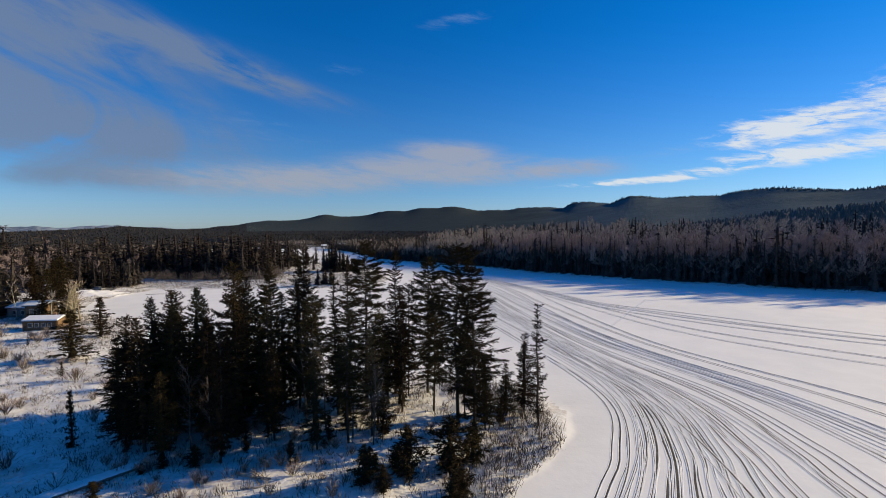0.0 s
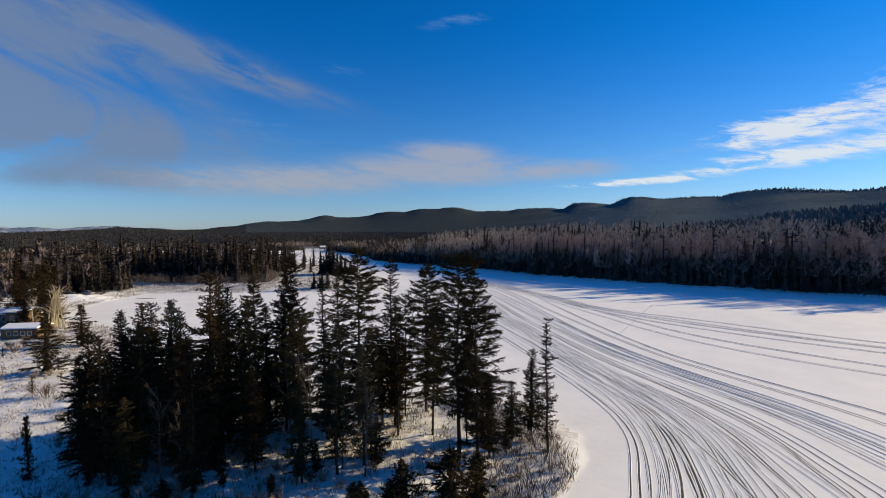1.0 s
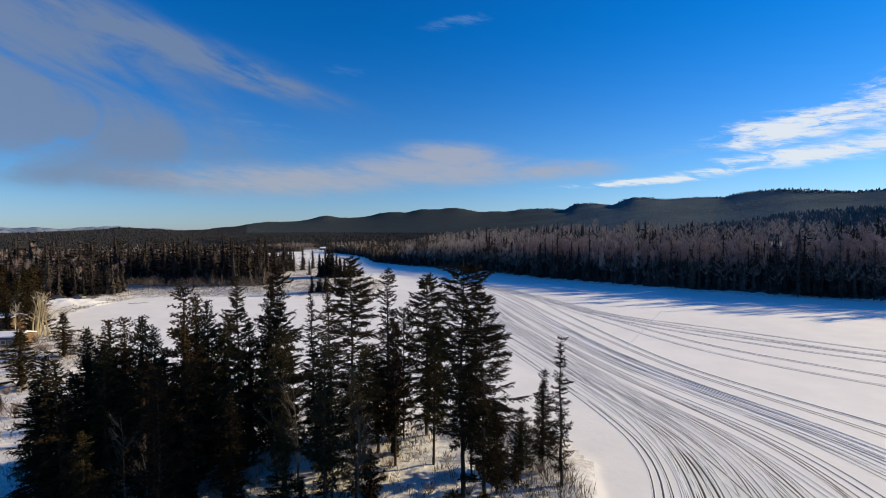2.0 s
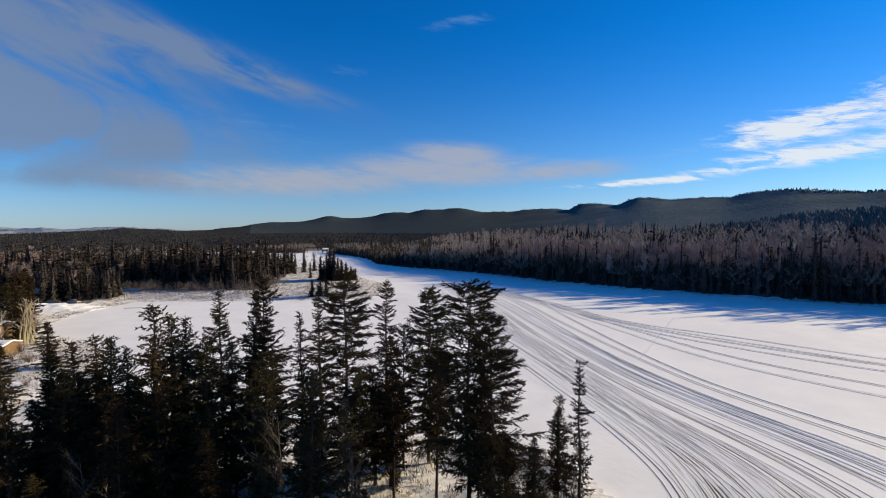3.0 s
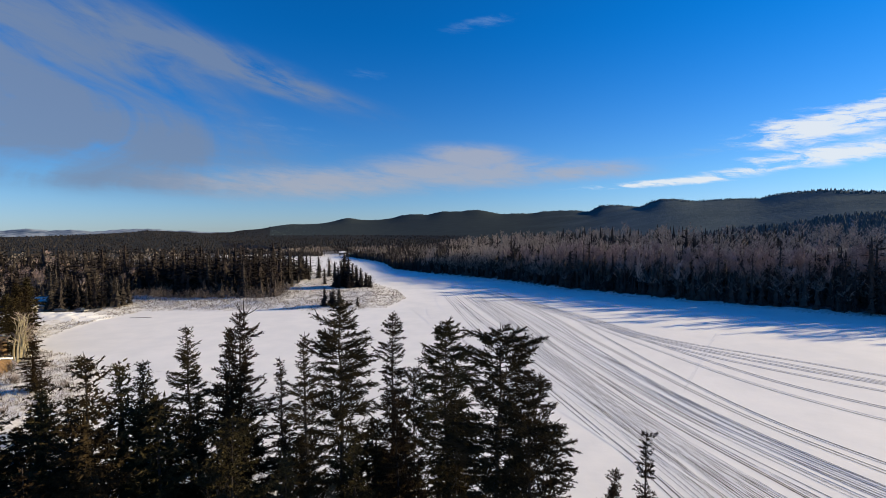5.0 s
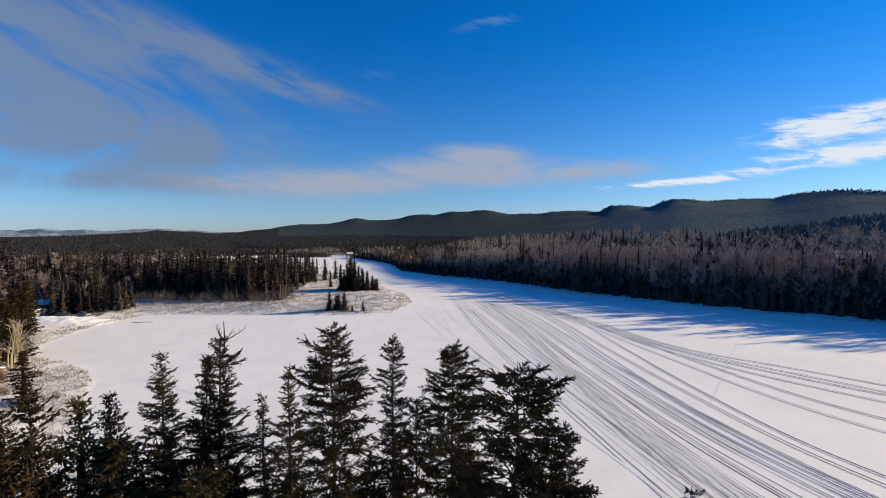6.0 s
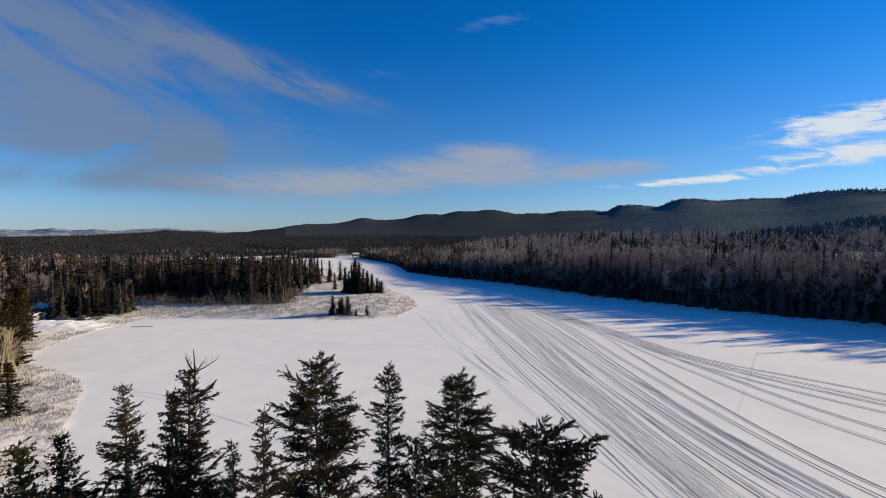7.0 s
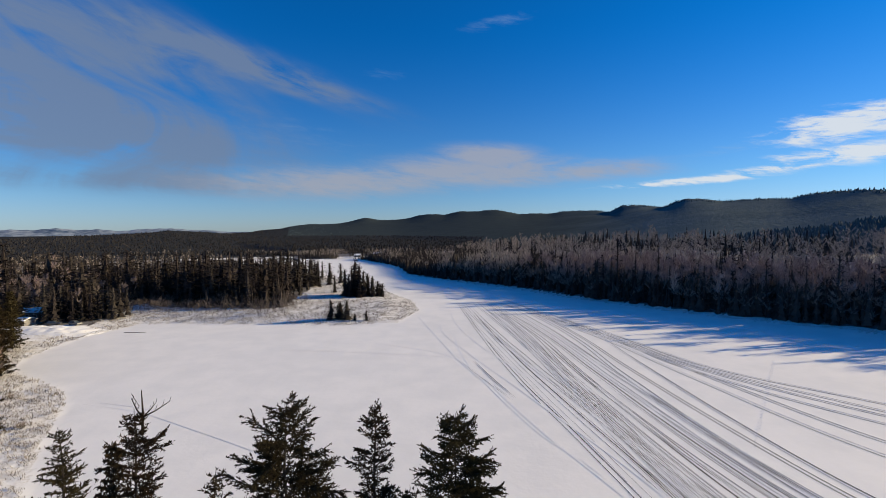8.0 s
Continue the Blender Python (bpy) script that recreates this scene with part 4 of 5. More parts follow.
def build_forests():
    mid = [conifer(101 + i, 16.0, 2.5, 0.05, 1.0, 7, 1.0, 1.7, 0.26, 0.10, 4, 0.42) for i in range(4)]
    far = [conifer(121 + i, 16.0, 2.6, 0.04, 3.0, 4, 2.4, 2.8, 0.5, 0.05, 3, 0.45) for i in range(4)]
    bare = [bare_tree(141 + i, 15.0, 3.6, 12, 330, 3, 1, 0.058) for i in range(5)]
    bare_far = [bare_tree(151 + i, 15.0, 3.6, 7, 125, 3, 1, 0.10) for i in range(5)]
    mid_m = [tree_meshes(g, BARK, NEEDLES_FAR) for g in mid]
    bare_m = [[("trunk", mesh_only("trunk", g[0], WOODS_BARK)), ("crown", mesh_only("crown", g[1], TWIGS))] for g in bare]
    x, y, rng = scatter(7, -430, 430, 60, 620, 3.6)
    d = shore_distance(x, y)
    k = woods(x, y, d)
    ok = (k > 0) & (np.abs(np.degrees(np.arctan2(x, y))) < 51)
    keep = np.where(k == 1, np.where(d < 24, 0.95, np.where(d < 70, 0.88, 0.30)), np.where(y < 270, 0.55, np.where(y < 400, 0.34, 0.22)))
    keep *= np.where((k == 1) & (d > 230), 0.0, 1.0)
    ok &= rng.random(len(x)) < keep
    x, y, d, k = x[ok], y[ok], d[ok], k[ok]
    # broad-leaved trees stand in bands behind the front rows
    belt = waves(x, y, 70.0, 17) + np.where(k == 1, np.where(d < 150, np.where(x > 20, 1.15, np.where(x > -20, 0.85, 0.5)), 0.1), np.where(k == 3, 0.25, -0.75))
    leafless = belt + rng.normal(0, 0.35, len(x)) > 0.35
    bank = (k == 1) & (d < 8) & leafless & (rng.random(len(x)) < 0.85)   # the very edge is left to saplings
    x, y, d, k, leafless = x[~bank], y[~bank], d[~bank], k[~bank], leafless[~bank]
    h = np.where(leafless, rng.uniform(10, 16, len(x)), rng.uniform(10, 18, len(x)) * np.where((k == 1) & (d > 100), 0.8, 1.0)) * np.where(k == 1, 1.0, np.interp(y, [200, 260, 330, 600], [1.15, 1.05, 0.75, 0.62])) * np.where((k > 1) & (y > 330) & (x < -190), 0.75, 1.0) * np.where(leafless, rng.choice([0.85, 0.95, 1.0, 1.05], len(x)), rng.choice([0.5, 0.68, 0.85, 1.0, 1.0, 1.15, 1.28], len(x)))
    h = h * np.where((k == 1) & (d < 30), np.where(leafless, 1.2, 1.15), 1.0) * np.where((k == 3) & (y < 270), 0.72, 1.0) * np.where((k == 1) & (x < 24), np.interp(x, [-90, -20, 24], [0.42, 0.52, 1.0]), 1.0) * np.where(rng.random(len(x)) < 0.1, 1.2, 1.0)
    z = land(x, y) - 0.1
    single = ((k == 1) & (d < 4.5) & (x > -40) & (x < 150)) | ((k == 2) & (y < 230)) | ((k == 3) & (y < 216) & (x > -180))
    names = {1: "conifers along the far bank", 2: "conifers on the spit", 3: "conifers behind the bay"}
    for i in np.where(single)[0]:
        s = rng.integers(0, 4)
        if leafless[i]:
            f = h[i] / 15.0
            plant("bare_tree", i, bare_m[s], x[i], y[i], (f, f, f), rng.uniform(0, 360), "leafless grey aspen at the edge of the forest", "bare tree", names[k[i]].replace("conifers", "bare trees"))
        else:
            f = h[i] / 16.0
            w = f * (rng.uniform(1.25, 2.0) if k[i] > 1 else rng.uniform(0.6, 1.0))
            plant("conifer_tree", i, mid_m[s], x[i], y[i], (w, w, f), rng.uniform(0, 360), "dark narrow spruce at the edge of the forest", "conifer tree", names[k[i]])
    for i in range(30):            # tall ones that throw the longest shadows over the lake
        tx = 58 + i * 4.4 + rng.uniform(-3, 3)
        ty = float(np.interp(tx, [45, 66, 90, 126, 164, 235], [261, 237, 212, 184, 158, 110])) + rng.uniform(4, 11)
        f = (rng.uniform(18, 25) if i % 2 else rng.uniform(14, 19)) / 16.0
        plant("conifer_tree", i, mid_m[i % 4], tx, ty, (f * 0.55, f * 0.55, f), i * 77, "tall dark spruce overtopping the bare woods", "conifer tree", names[1])
    near = ~single & (((k == 1) & (d < 11)) | ((k > 1) & (y < 262)))
    rear = ~single & ~near & (((k == 1) & (d > 110)) | ((k > 1) & (y > 370)))
    for sel, var in ((near & ~leafless, mid), (~near & ~single & ~rear & ~leafless, far)):
        mass("conifer_forest", var, x[sel], y[sel], z[sel], h[sel] / 16.0, np.where(k[sel] > 1, rng.uniform(1.2, 1.9, sel.sum()), rng.uniform(0.6, 1.0, sel.sum())), rng, [("trunk", BARK), ("crown", NEEDLES_FAR)], "dense dark conifer forest on the snowy bank")
    sel = rear & ~leafless
    mass("conifer_forest", [spire_tree(i + 40, 4) for i in range(5)], x[sel], y[sel], z[sel], h[sel] / 16.0, rng.uniform(0.75, 1.2, sel.sum()), rng, [("crown", NEEDLES_FAR)], "dark conifers deep in the forest")
    sel = ~single & leafless & (((k == 1) & (d > 45)) | (y > 300))
    mass("bare_forest", bare_far, x[sel], y[sel], z[sel], h[sel] / 15.0, rng.uniform(0.8, 1.2, sel.sum()), rng, [("trunk", WOODS_BARK), ("crown", TWIGS)], "grey leafless aspen wood in winter")
    sel = ~single & leafless & ~sel
    mass("bare_forest", bare, x[sel], y[sel], z[sel], h[sel] / 15.0, rng.uniform(0.8, 1.2, sel.sum()), rng, [("trunk", WOODS_BARK), ("crown", TWIGS)], "grey leafless aspen wood in winter")
    # close young growth that fills the foot of the far bank and of the woods
    x, y, rng = scatter(9, -260, 260, 100, 560, 2.6)
    d = shore_distance(x, y)
    k = woods(x, y, d)
    ok = (np.abs(np.degrees(np.arctan2(x, y))) < 51) & (((k == 1) & (d > 2.5) & (d < 75)) | ((k > 1) & (y < 285) & (y > 214)))
    ok &= rng.random(len(x)) < np.where(k == 1, np.where(d < 34, 0.95, 0.5), 0.35)
    x, y, k, d = x[ok], y[ok], k[ok], d[ok]
    shrubby = (k == 1) & (x > -10)
    sel = shrubby & (d < 34) & (rng.random(len(x)) < np.where(d < 16, 0.75, 0.35))
    bush = [bare_tree(171 + i, 15.0, 4.5, 6, 120, 3, 1, 0.15) for i in range(3)]
    mass("bare_forest", bush, x[sel], y[sel], land(x[sel], y[sel]) - 0.2, rng.uniform(5.0, 11.0, sel.sum()) / 15.0, rng.uniform(1.0, 1.5, sel.sum()), rng, [("trunk", BARK), ("crown", SAPLINGS)], "brown leafless saplings at the foot of the far bank")
    sel = ~shrubby | ((d > 5) & (rng.random(len(x)) < np.where(d < 16, 0.7, 0.8)))
    x, y = x[sel], y[sel]
    mass("conifer_forest", [spire_tree(i + 20, 4) for i in range(6)], x, y, land(x, y) - 0.2, (rng.uniform(4, 9.0, len(x)) + np.where(shrubby[sel], np.where(d[sel] > 14, 6.0, 3.5), 0.0)) / 16.0, rng.uniform(1.0, 1.6, len(x)), rng, [("crown", NEEDLES_FAR)], "close young spruce growth at the foot of the woods")
    # the wooded hills, as small spires
    rng = np.random.default_rng(5)
    n = 30000
    b = rng.uniform(-50, 52, n)
    lim = np.interp(b, SKYLINE[:, 0], SKYLINE[:, 1])
    r = 430 * (lim * 1.01 / 430) ** rng.random(n) ** 0.8
    x, y = r * np.sin(np.radians(b)), r * np.cos(np.radians(b))
    d = shore_distance(x, y)
    ok = (d > 8) & ((y > 600) | (x > 250) | (np.abs(x) > 420) | ((x + (y - 300) * 0.75 > 0) & (d > 225)))
    ok &= np.hypot((x + 330) / 130, (y - 560) / 45) > 1
    crest = r > 0.955 * np.interp(b, SKYLINE[:, 0], SKYLINE[:, 1])
    ok &= (b < -21 + rng.normal(0, 4, n)) | ((b < 2) & (land(x, y) < 14)) | (r < np.interp(b, [15, 30], [520, 680])) | crest
    x, y, r = x[ok], y[ok], r[ok]
    hh = rng.uniform(5, 10, len(x)) * np.interp(r, [430, 560, 800, 1400], [1.1, 0.75, 0.42, 0.50])
    z = land(x, y) - 0.5
    b = np.degrees(np.arctan2(x, y))
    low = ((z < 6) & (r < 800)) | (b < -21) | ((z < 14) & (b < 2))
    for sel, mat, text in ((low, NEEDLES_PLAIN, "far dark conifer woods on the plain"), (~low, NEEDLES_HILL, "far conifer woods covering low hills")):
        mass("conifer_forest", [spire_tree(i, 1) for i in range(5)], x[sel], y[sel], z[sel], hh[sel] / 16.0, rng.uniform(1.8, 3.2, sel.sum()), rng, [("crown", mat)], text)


build_forests()


# ---- reeds, brush and meadow ----
def tufts(seed, x, y, count, tall, wide, lean, mat, name, label):
    """Stalks standing in bunches, joined."""
    rng = np.random.default_rng(seed)
    n = len(x)
    z = land(x, y)
    root = np.column_stack([x, y, z])[:, None, :] + np.concatenate([rng.normal(0, 0.22, (n, count, 2)), np.zeros((n, count, 1))], 2)
    way = np.concatenate([rng.normal(0, lean, (n, count, 2)), np.ones((n, count, 1))], 2)
    root, way = root.reshape(-1, 3), unit(way.reshape(-1, 3))
    ln = (tall[:, None] * rng.uniform(0.5, 1.2, (n, count))).ravel()
    v, f = blades(root, way, ln, np.full(len(ln), wide), unit(rng.normal(0, 1, (len(ln), 3))))
    tagged(mesh_np(name, v, f, mat), label, "undergrowth", kind="stuff")


def build_undergrowth():
    # dry reeds fringing the bay and the spit
    x, y, rng = scatter(31, -175, 20, 36, 345, 0.62)
    d = shore_distance(x, y)
    k = woods(x, y, d)
    patch = waves(x, y, 13.0, 41) + 0.6 * waves(x, y, 4.0, 43)
    yard = (np.hypot((x + 136) / 24, (y - 177) / 13) < 1) & (d > 7)
    fringe = (d > 0.2) & (d < np.where((y > 195) & (x < -60), 36, 17)) & (y > 100) & (k == 0) & ~yard
    spit = (d > 0.2) & (x > -72) & (y > 185) & (k == 0)
    ok = (fringe | spit) & (patch + rng.normal(0, 0.5, len(x)) > -0.3)
    ok &= rng.random(len(x)) < np.where(y > 240, 0.35, np.where((d > 17) & (x < -60), 0.5, 0.8))
    tufts(1, x[ok], y[ok], 5, rng.uniform(0.3, 0.95, ok.sum()), 0.03, 0.34, REEDS, "reeds", "dry brown reeds poking through snow along the shore")
    # grass and low brush of the meadow
    x, y, rng = scatter(33, -112, 16, 36, 128, 0.62)
    d = shore_distance(x, y)
    patch = waves(x, y, 10.0, 45) + 0.7 * waves(x, y, 3.0, 47)
    meadow = (d > 0.4) & (x < -38)
    point = (d > 0.2) & (x >= -38)
    ok = (meadow & (patch + rng.normal(0, 0.5, len(x)) > 0.25)) | (point & (patch + rng.normal(0, 0.5, len(x)) + np.where(d < 7, 0.55, -0.1) > 0.35))
    for sel, seed, mat, text in ((ok & meadow, 2, REEDS, "withered grass tufts standing out of the snow"), (ok & point, 5, BRUSH, "dark withered grass on the wooded point")):
        tufts(seed, x[sel], y[sel], 5, rng.uniform(0.2, 0.65, sel.sum()), 0.03, 0.5, mat, "grass", text)
    ok = (d > 0.2) & (rng.random(len(x)) < np.where((x > 2) & (d < 9), 0.85, np.where(point, 0.14, 0.03)))
    tufts(3, x[ok], y[ok], 9, rng.uniform(0.6, 1.6, ok.sum()), 0.03, 0.42, BRUSH, "brush", "dark leafless brush in the snow")
    # grey willow thicket behind the bay
    x, y, rng = scatter(35, -172, -66, 198, 240, 1.9)
    d = shore_distance(x, y)
    ok = (d + 5 * waves(x, y, 18.0, 63) > 11) & (rng.random(len(x)) < 0.7) & (np.hypot((x + 126) / 9, (y - 203) / 4) > 1)
    ok &= (woods(x, y, d) == 0) | (y < 238)
    bush = [bare_tree(161 + i, 15.0, 6.0, 4, 120, 3, 2, 0.09) for i in range(3)]
    mass("thicket", bush, x[ok], y[ok], land(x[ok], y[ok]) - 0.1, rng.uniform(1.6, 4.6, ok.sum()) * (1.0 + 0.45 * waves(x[ok], y[ok], 16.0, 61)) / 15.0, rng.uniform(1.0, 1.5, ok.sum()), rng, [("trunk", WOODS_BARK), ("crown", SAPLINGS)], "grey willow thicket beside the frozen bay")


def build_shrubs():
    rng = np.random.default_rng(71)
    variants = []
    for i in range(3):
        v, f = [], []
        n = 46
        way = unit(np.column_stack([rng.normal(0, 0.45, n), rng.normal(0, 0.45, n), np.ones(n)]))
        root = np.column_stack([rng.normal(0, 0.12, n), rng.normal(0, 0.12, n), np.zeros(n)])
        ln = rng.uniform(0.7, 1.5, n)
        stems = blades(root, way, ln, np.full(n, 0.02), unit(rng.normal(0, 1, (n, 3))))
        tips = np.repeat(root + way * (ln * 0.6)[:, None], 3, 0)
        tw = unit(np.repeat(way, 3, 0) + rng.normal(0, 0.5, (n * 3, 3)))
        twigs = blades(tips, tw, rng.uniform(0.25, 0.6, n * 3), np.full(n * 3, 0.014), unit(rng.normal(0, 1, (n * 3, 3))))
        variants.append([("stem", mesh_only("stem", stems, BRUSH)), ("crown", mesh_only("crown", twigs, TWIGS))])
    spots = []
    while len(spots) < 70:
        x, y = rng.uniform(-108, -40), rng.uniform(46, 124)
        if shore_distance(x, y) > 2 and abs(math.degrees(math.atan2(x, y))) < 52:
            spots.append((x, y, rng.uniform(1.0, 2.1)))
    while len(spots) < 100:
        x, y = rng.uniform(-30, 18), rng.uniform(40, 64)
        if shore_distance(x, y) > 0.5:
            spots.append((x, y, rng.uniform(0.6, 1.2)))
    while len(spots) < 128:
        x, y = rng.uniform(-34, 2), rng.uniform(40, 49)
        spots.append((x, y, rng.uniform(0.7, 1.5)))
    for i, (x, y, k) in enumerate(spots):
        plant("shrub", i, variants[i % 3], x, y, (k, k, k), rng.uniform(0, 360), "leafless brown shrub standing in meadow snow" if i < 70 else "leafless brown shrub on the wooded point", "shrub", "shrubs in the snow")


build_undergrowth()
build_shrubs()


# ---- single trees by the water and the houses ----
def build_single_trees():
    mid = [tree_meshes(conifer(201 + i, 12.0, 2.1, 0.02, 0.5, 7, 0.40, 1.0, 0.20, 0.05, 5, 0.55), BARK, NEEDLES_FAR) for i in range(3)]
    rows = [(-47.8, 201.0, 7.2), (-44.7, 202.0, 6.2), (-42.2, 201.5, 6.8), (-35.0, 200.5, 3.8), (-39.0, 200.0, 2.4), (-57.5, 256.0, 13.0), (-54.5, 253.0, 8.0), (-53.0, 258.0, 17.2), (-50.5, 256.0, 15.5),
            (-48.0, 254.0, 12.5), (-46.5, 256.5, 10.5), (-44.0, 254.0, 9.0), (-42.0, 257.0, 7.5), (-39.5, 256.0, 6.5), (-49.5, 252.0, 7.0), (-55.5, 262.0, 13.5), (-66.0, 268.0, 9.0), (-45.0, 260.0, 9.5),
            (-86.0, 292.0, 15.5), (-84.0, 296.0, 14.0), (-89.0, 290.0, 12.0), (-78.0, 300.0, 13.0), (-74.0, 308.0, 12.0), (-92.0, 284.0, 14.0), (-52.0, 260.0, 12.0), (-47.0, 257.5, 11.0), (-56.5, 259.0, 10.0), (-45.7, 202.4, 5.0), (-41.0, 258.5, 6.0), (-88.0, 296.0, 12.0), (-81.0, 290.0, 9.0)]
    for i, (x, y, h) in enumerate(rows):
        k = h / 12.0
        w = k * (1.7 if h > 8 else 2.6) * (0.85 + 0.3 * ((i * 37) % 10) / 10)
        plant("conifer_tree", i, mid[i % 3], x, y, (w, w, k), i * 53, "small dark spruce on the reedy spit" if h < 8 else "dark pointed spruce standing on the reedy spit", "conifer tree", "conifers on the spit")
    near = [tree_meshes(bough_conifer(251 + i, 12.0, 2.0, 0.04, "spire", 0.08, gap=0.42, pitch=0.28, tuft=0.32, wide=0.085, each=0.14, core=0.2), BARK, NEEDLES) for i in range(3)]
    for i, (x, y, h) in enumerate([(-104.0, 137.0, 16.0), (-103.5, 133.0, 14.0), (-108.0, 139.5, 16.5), (-103.0, 125.5, 12.0), (-118.0, 146.0, 13.0), (-121.0, 152.0, 15.0), (-125.0, 149.0, 14.0), (-123.0, 158.0, 16.0), (-128.0, 163.0, 15.0), (-117.0, 141.0, 11.0), (-130.0, 155.0, 16.0), (-101.5, 131.0, 9.0), (-127.0, 141.0, 13.0)]):
        k = h / 12.0
        plant("conifer_tree", i, near[i % 3], x, y, (k * 1.3, k * 1.3, k), i * 71, "tall dark spruce standing close behind the cabins", "conifer tree", "conifers by the cabins")
    for x, y, h, w in ((-75.6, 107.5, 9.4, 1.75), (-67.5, 88.0, 9.6, 2.3)):
        plant("conifer_tree", 0, near[1], x, y, (w * 0.8, w * 0.8, h / 12.0), 40 + x, "lone full spruce in the snowy meadow by the bay", "conifer tree")
    rng = np.random.default_rng(19)
    for i in range(26):            # the clump behind the yard
        x, y = rng.uniform(-152, -125), rng.uniform(193, 207)
        k = rng.uniform(8, 13.5) / 12.0
        plant("conifer_tree", i, mid[i % 3], x, y, (k * 1.25, k * 1.25, k), i * 71, "full dark spruce in the clump behind the yard", "conifer tree", "conifers behind the bay")
    clump = bare_tree(221, 9.5, 1.5, 6, 240, 5, 7, 0.018)
    meshes = [("trunk", mesh_only("trunk", clump[0], WILLOW_BARK)), ("crown", mesh_only("crown", clump[1], TWIGS))]
    for x, y, k in ((-96.0, 127.0, 1.3), (-98.5, 129.0, 1.15)):
        plant("bare_tree", 0, meshes, x, y, (k * 1.7, k * 1.7, k), x * 7, "many-stemmed willow with sunlit yellow trunks near the cabin", "bare tree")
    birch = [bare_tree(231 + i, 12.0, 2.6, 9, 160, 6, 1, 0.02) for i in range(2)]
    birch = [[("trunk", mesh_only("trunk", g[0], ASPEN_BARK)), ("crown", mesh_only("crown", g[1], TWIGS))] for g in birch]
    for i, (x, y, k) in enumerate([(-102.0, 106.0, 0.7), (-98.0, 122.0, 0.75), (-112.0, 128.0, 0.9), (-118.0, 122.0, 0.8)]):
        plant("bare_tree", i, birch[i % 2], x, y, (k, k, k), i * 91, "slender pale birch without leaves near the cabin", "bare tree")


build_single_trees()


# ---- houses ----
def box(bm, x0, x1, y0, y1, z0, z1):
    vs = [bm.verts.new(c) for c in ((x0, y0, z0), (x1, y0, z0), (x1, y1, z0), (x0, y1, z0), (x0, y0, z1), (x1, y0, z1), (x1, y1, z1), (x0, y1, z1))]
    for q in ((0, 3, 2, 1), (4, 5, 6, 7), (0, 1, 5, 4), (1, 2, 6, 5), (2, 3, 7, 6), (3, 0, 4, 7)):
        bm.faces.new([vs[i] for i in q])


def one_box(*args):
    bm = bmesh.new()
    box(bm, *args)
    return bm


def gable(w, dpt, z0, rise, thick, over):
    """Two roof slopes with thickness, ridge along x."""
    bm = bmesh.new()
    hw, hd = w / 2 + over, dpt / 2 + over
    drop = rise * over / (dpt / 2)
    low, top = [], []
    for y, z in ((-hd, z0 - drop), (0, z0 + rise), (hd, z0 - drop)):
        low.append([bm.verts.new((x, y, z)) for x in (-hw, hw)])
        top.append([bm.verts.new((x, y, z + thick)) for x in (-hw, hw)])
    for a in (0, 1):
        bm.faces.new((top[a][0], top[a][1], top[a + 1][1], top[a + 1][0]))
        bm.faces.new((low[a][1], low[a][0], low[a + 1][0], low[a + 1][1]))
        for e in (0, 1):
            bm.faces.new((low[a][e], top[a][e], top[a + 1][e], low[a + 1][e]))
    bm.faces.new((low[0][0], low[0][1], top[0][1], top[0][0]))
    bm.faces.new((low[2][1], low[2][0], top[2][0], top[2][1]))
    bmesh.ops.recalc_face_normals(bm, faces=bm.faces)
    return bm


def house(x, y, turn, w, dpt, wall, rise, mat, roof_mat, snow, label, kind="cabin", logs=False, windows=2):
    root = new(kind)
    root.matrix_world = pose(x, y, float(land(x, y)) - 0.1, 0, 0, turn)
    tagged(root, label, "house")
    bm = bmesh.new()
    box(bm, -w / 2, w / 2, -dpt / 2, dpt / 2, 0, wall)
    for e in (-w / 2, w / 2):
        a, b, c = (bm.verts.new((e, yy, zz)) for yy, zz in ((-dpt / 2, wall), (dpt / 2, wall), (0, wall + rise)))
        bm.faces.new((a, b, c))
    body = part("wall", bm, mat, root)
    if logs:
        n = int(wall / 0.24)
        for i in range(n):
            v, f = tube([(-w / 2 - 0.25, -dpt / 2 - 0.03, 0.12 + i * 0.24), (w / 2 + 0.25, -dpt / 2 - 0.03, 0.12 + i * 0.24)], [0.125, 0.125], 8)
            mesh_np("log", v, f, mat, body)
            v, f = tube([(w / 2 + 0.03, -dpt / 2 - 0.25, 0.12 + i * 0.24), (w / 2 + 0.03, dpt / 2 + 0.25, 0.12 + i * 0.24)], [0.125, 0.125], 8)
            mesh_np("log", v, f, mat, body)
    part("roof", gable(w, dpt, wall, rise, 0.12, 0.45), roof_mat, root)
    if snow:
        part("roof_snow", gable(w * 0.97, dpt * 0.97, wall + 0.125, rise, 0.28, 0.42), SNOW_CAP, root, "thick snow on the roof")
    for i in range(windows):
        cx = -w / 2 + w * (i + 1) / (windows + 1)
        fr = part("window", one_box(cx - 0.5, cx + 0.5, -dpt / 2 - 0.20, -dpt / 2 - 0.02, wall * 0.38, wall * 0.80), TRIM, root, "pale window frame")
        part("pane", one_box(cx - 0.42, cx + 0.42, -dpt / 2 - 0.215, -dpt / 2 - 0.195, wall * 0.38 + 0.08, wall * 0.80 - 0.08), PANE, fr)
    part("door", one_box(w / 2 - 1.25, w / 2 - 0.4, -dpt / 2 - 0.19, -dpt / 2 - 0.03, 0.05, min(2.05, wall - 0.1)), DOOR, root, "dark plank door")
    ch = part("chimney", one_box(w * 0.18, w * 0.18 + 0.35, 0.5, 0.85, wall + rise * 0.3, wall + rise + 0.7), BRICK, root)
    return root


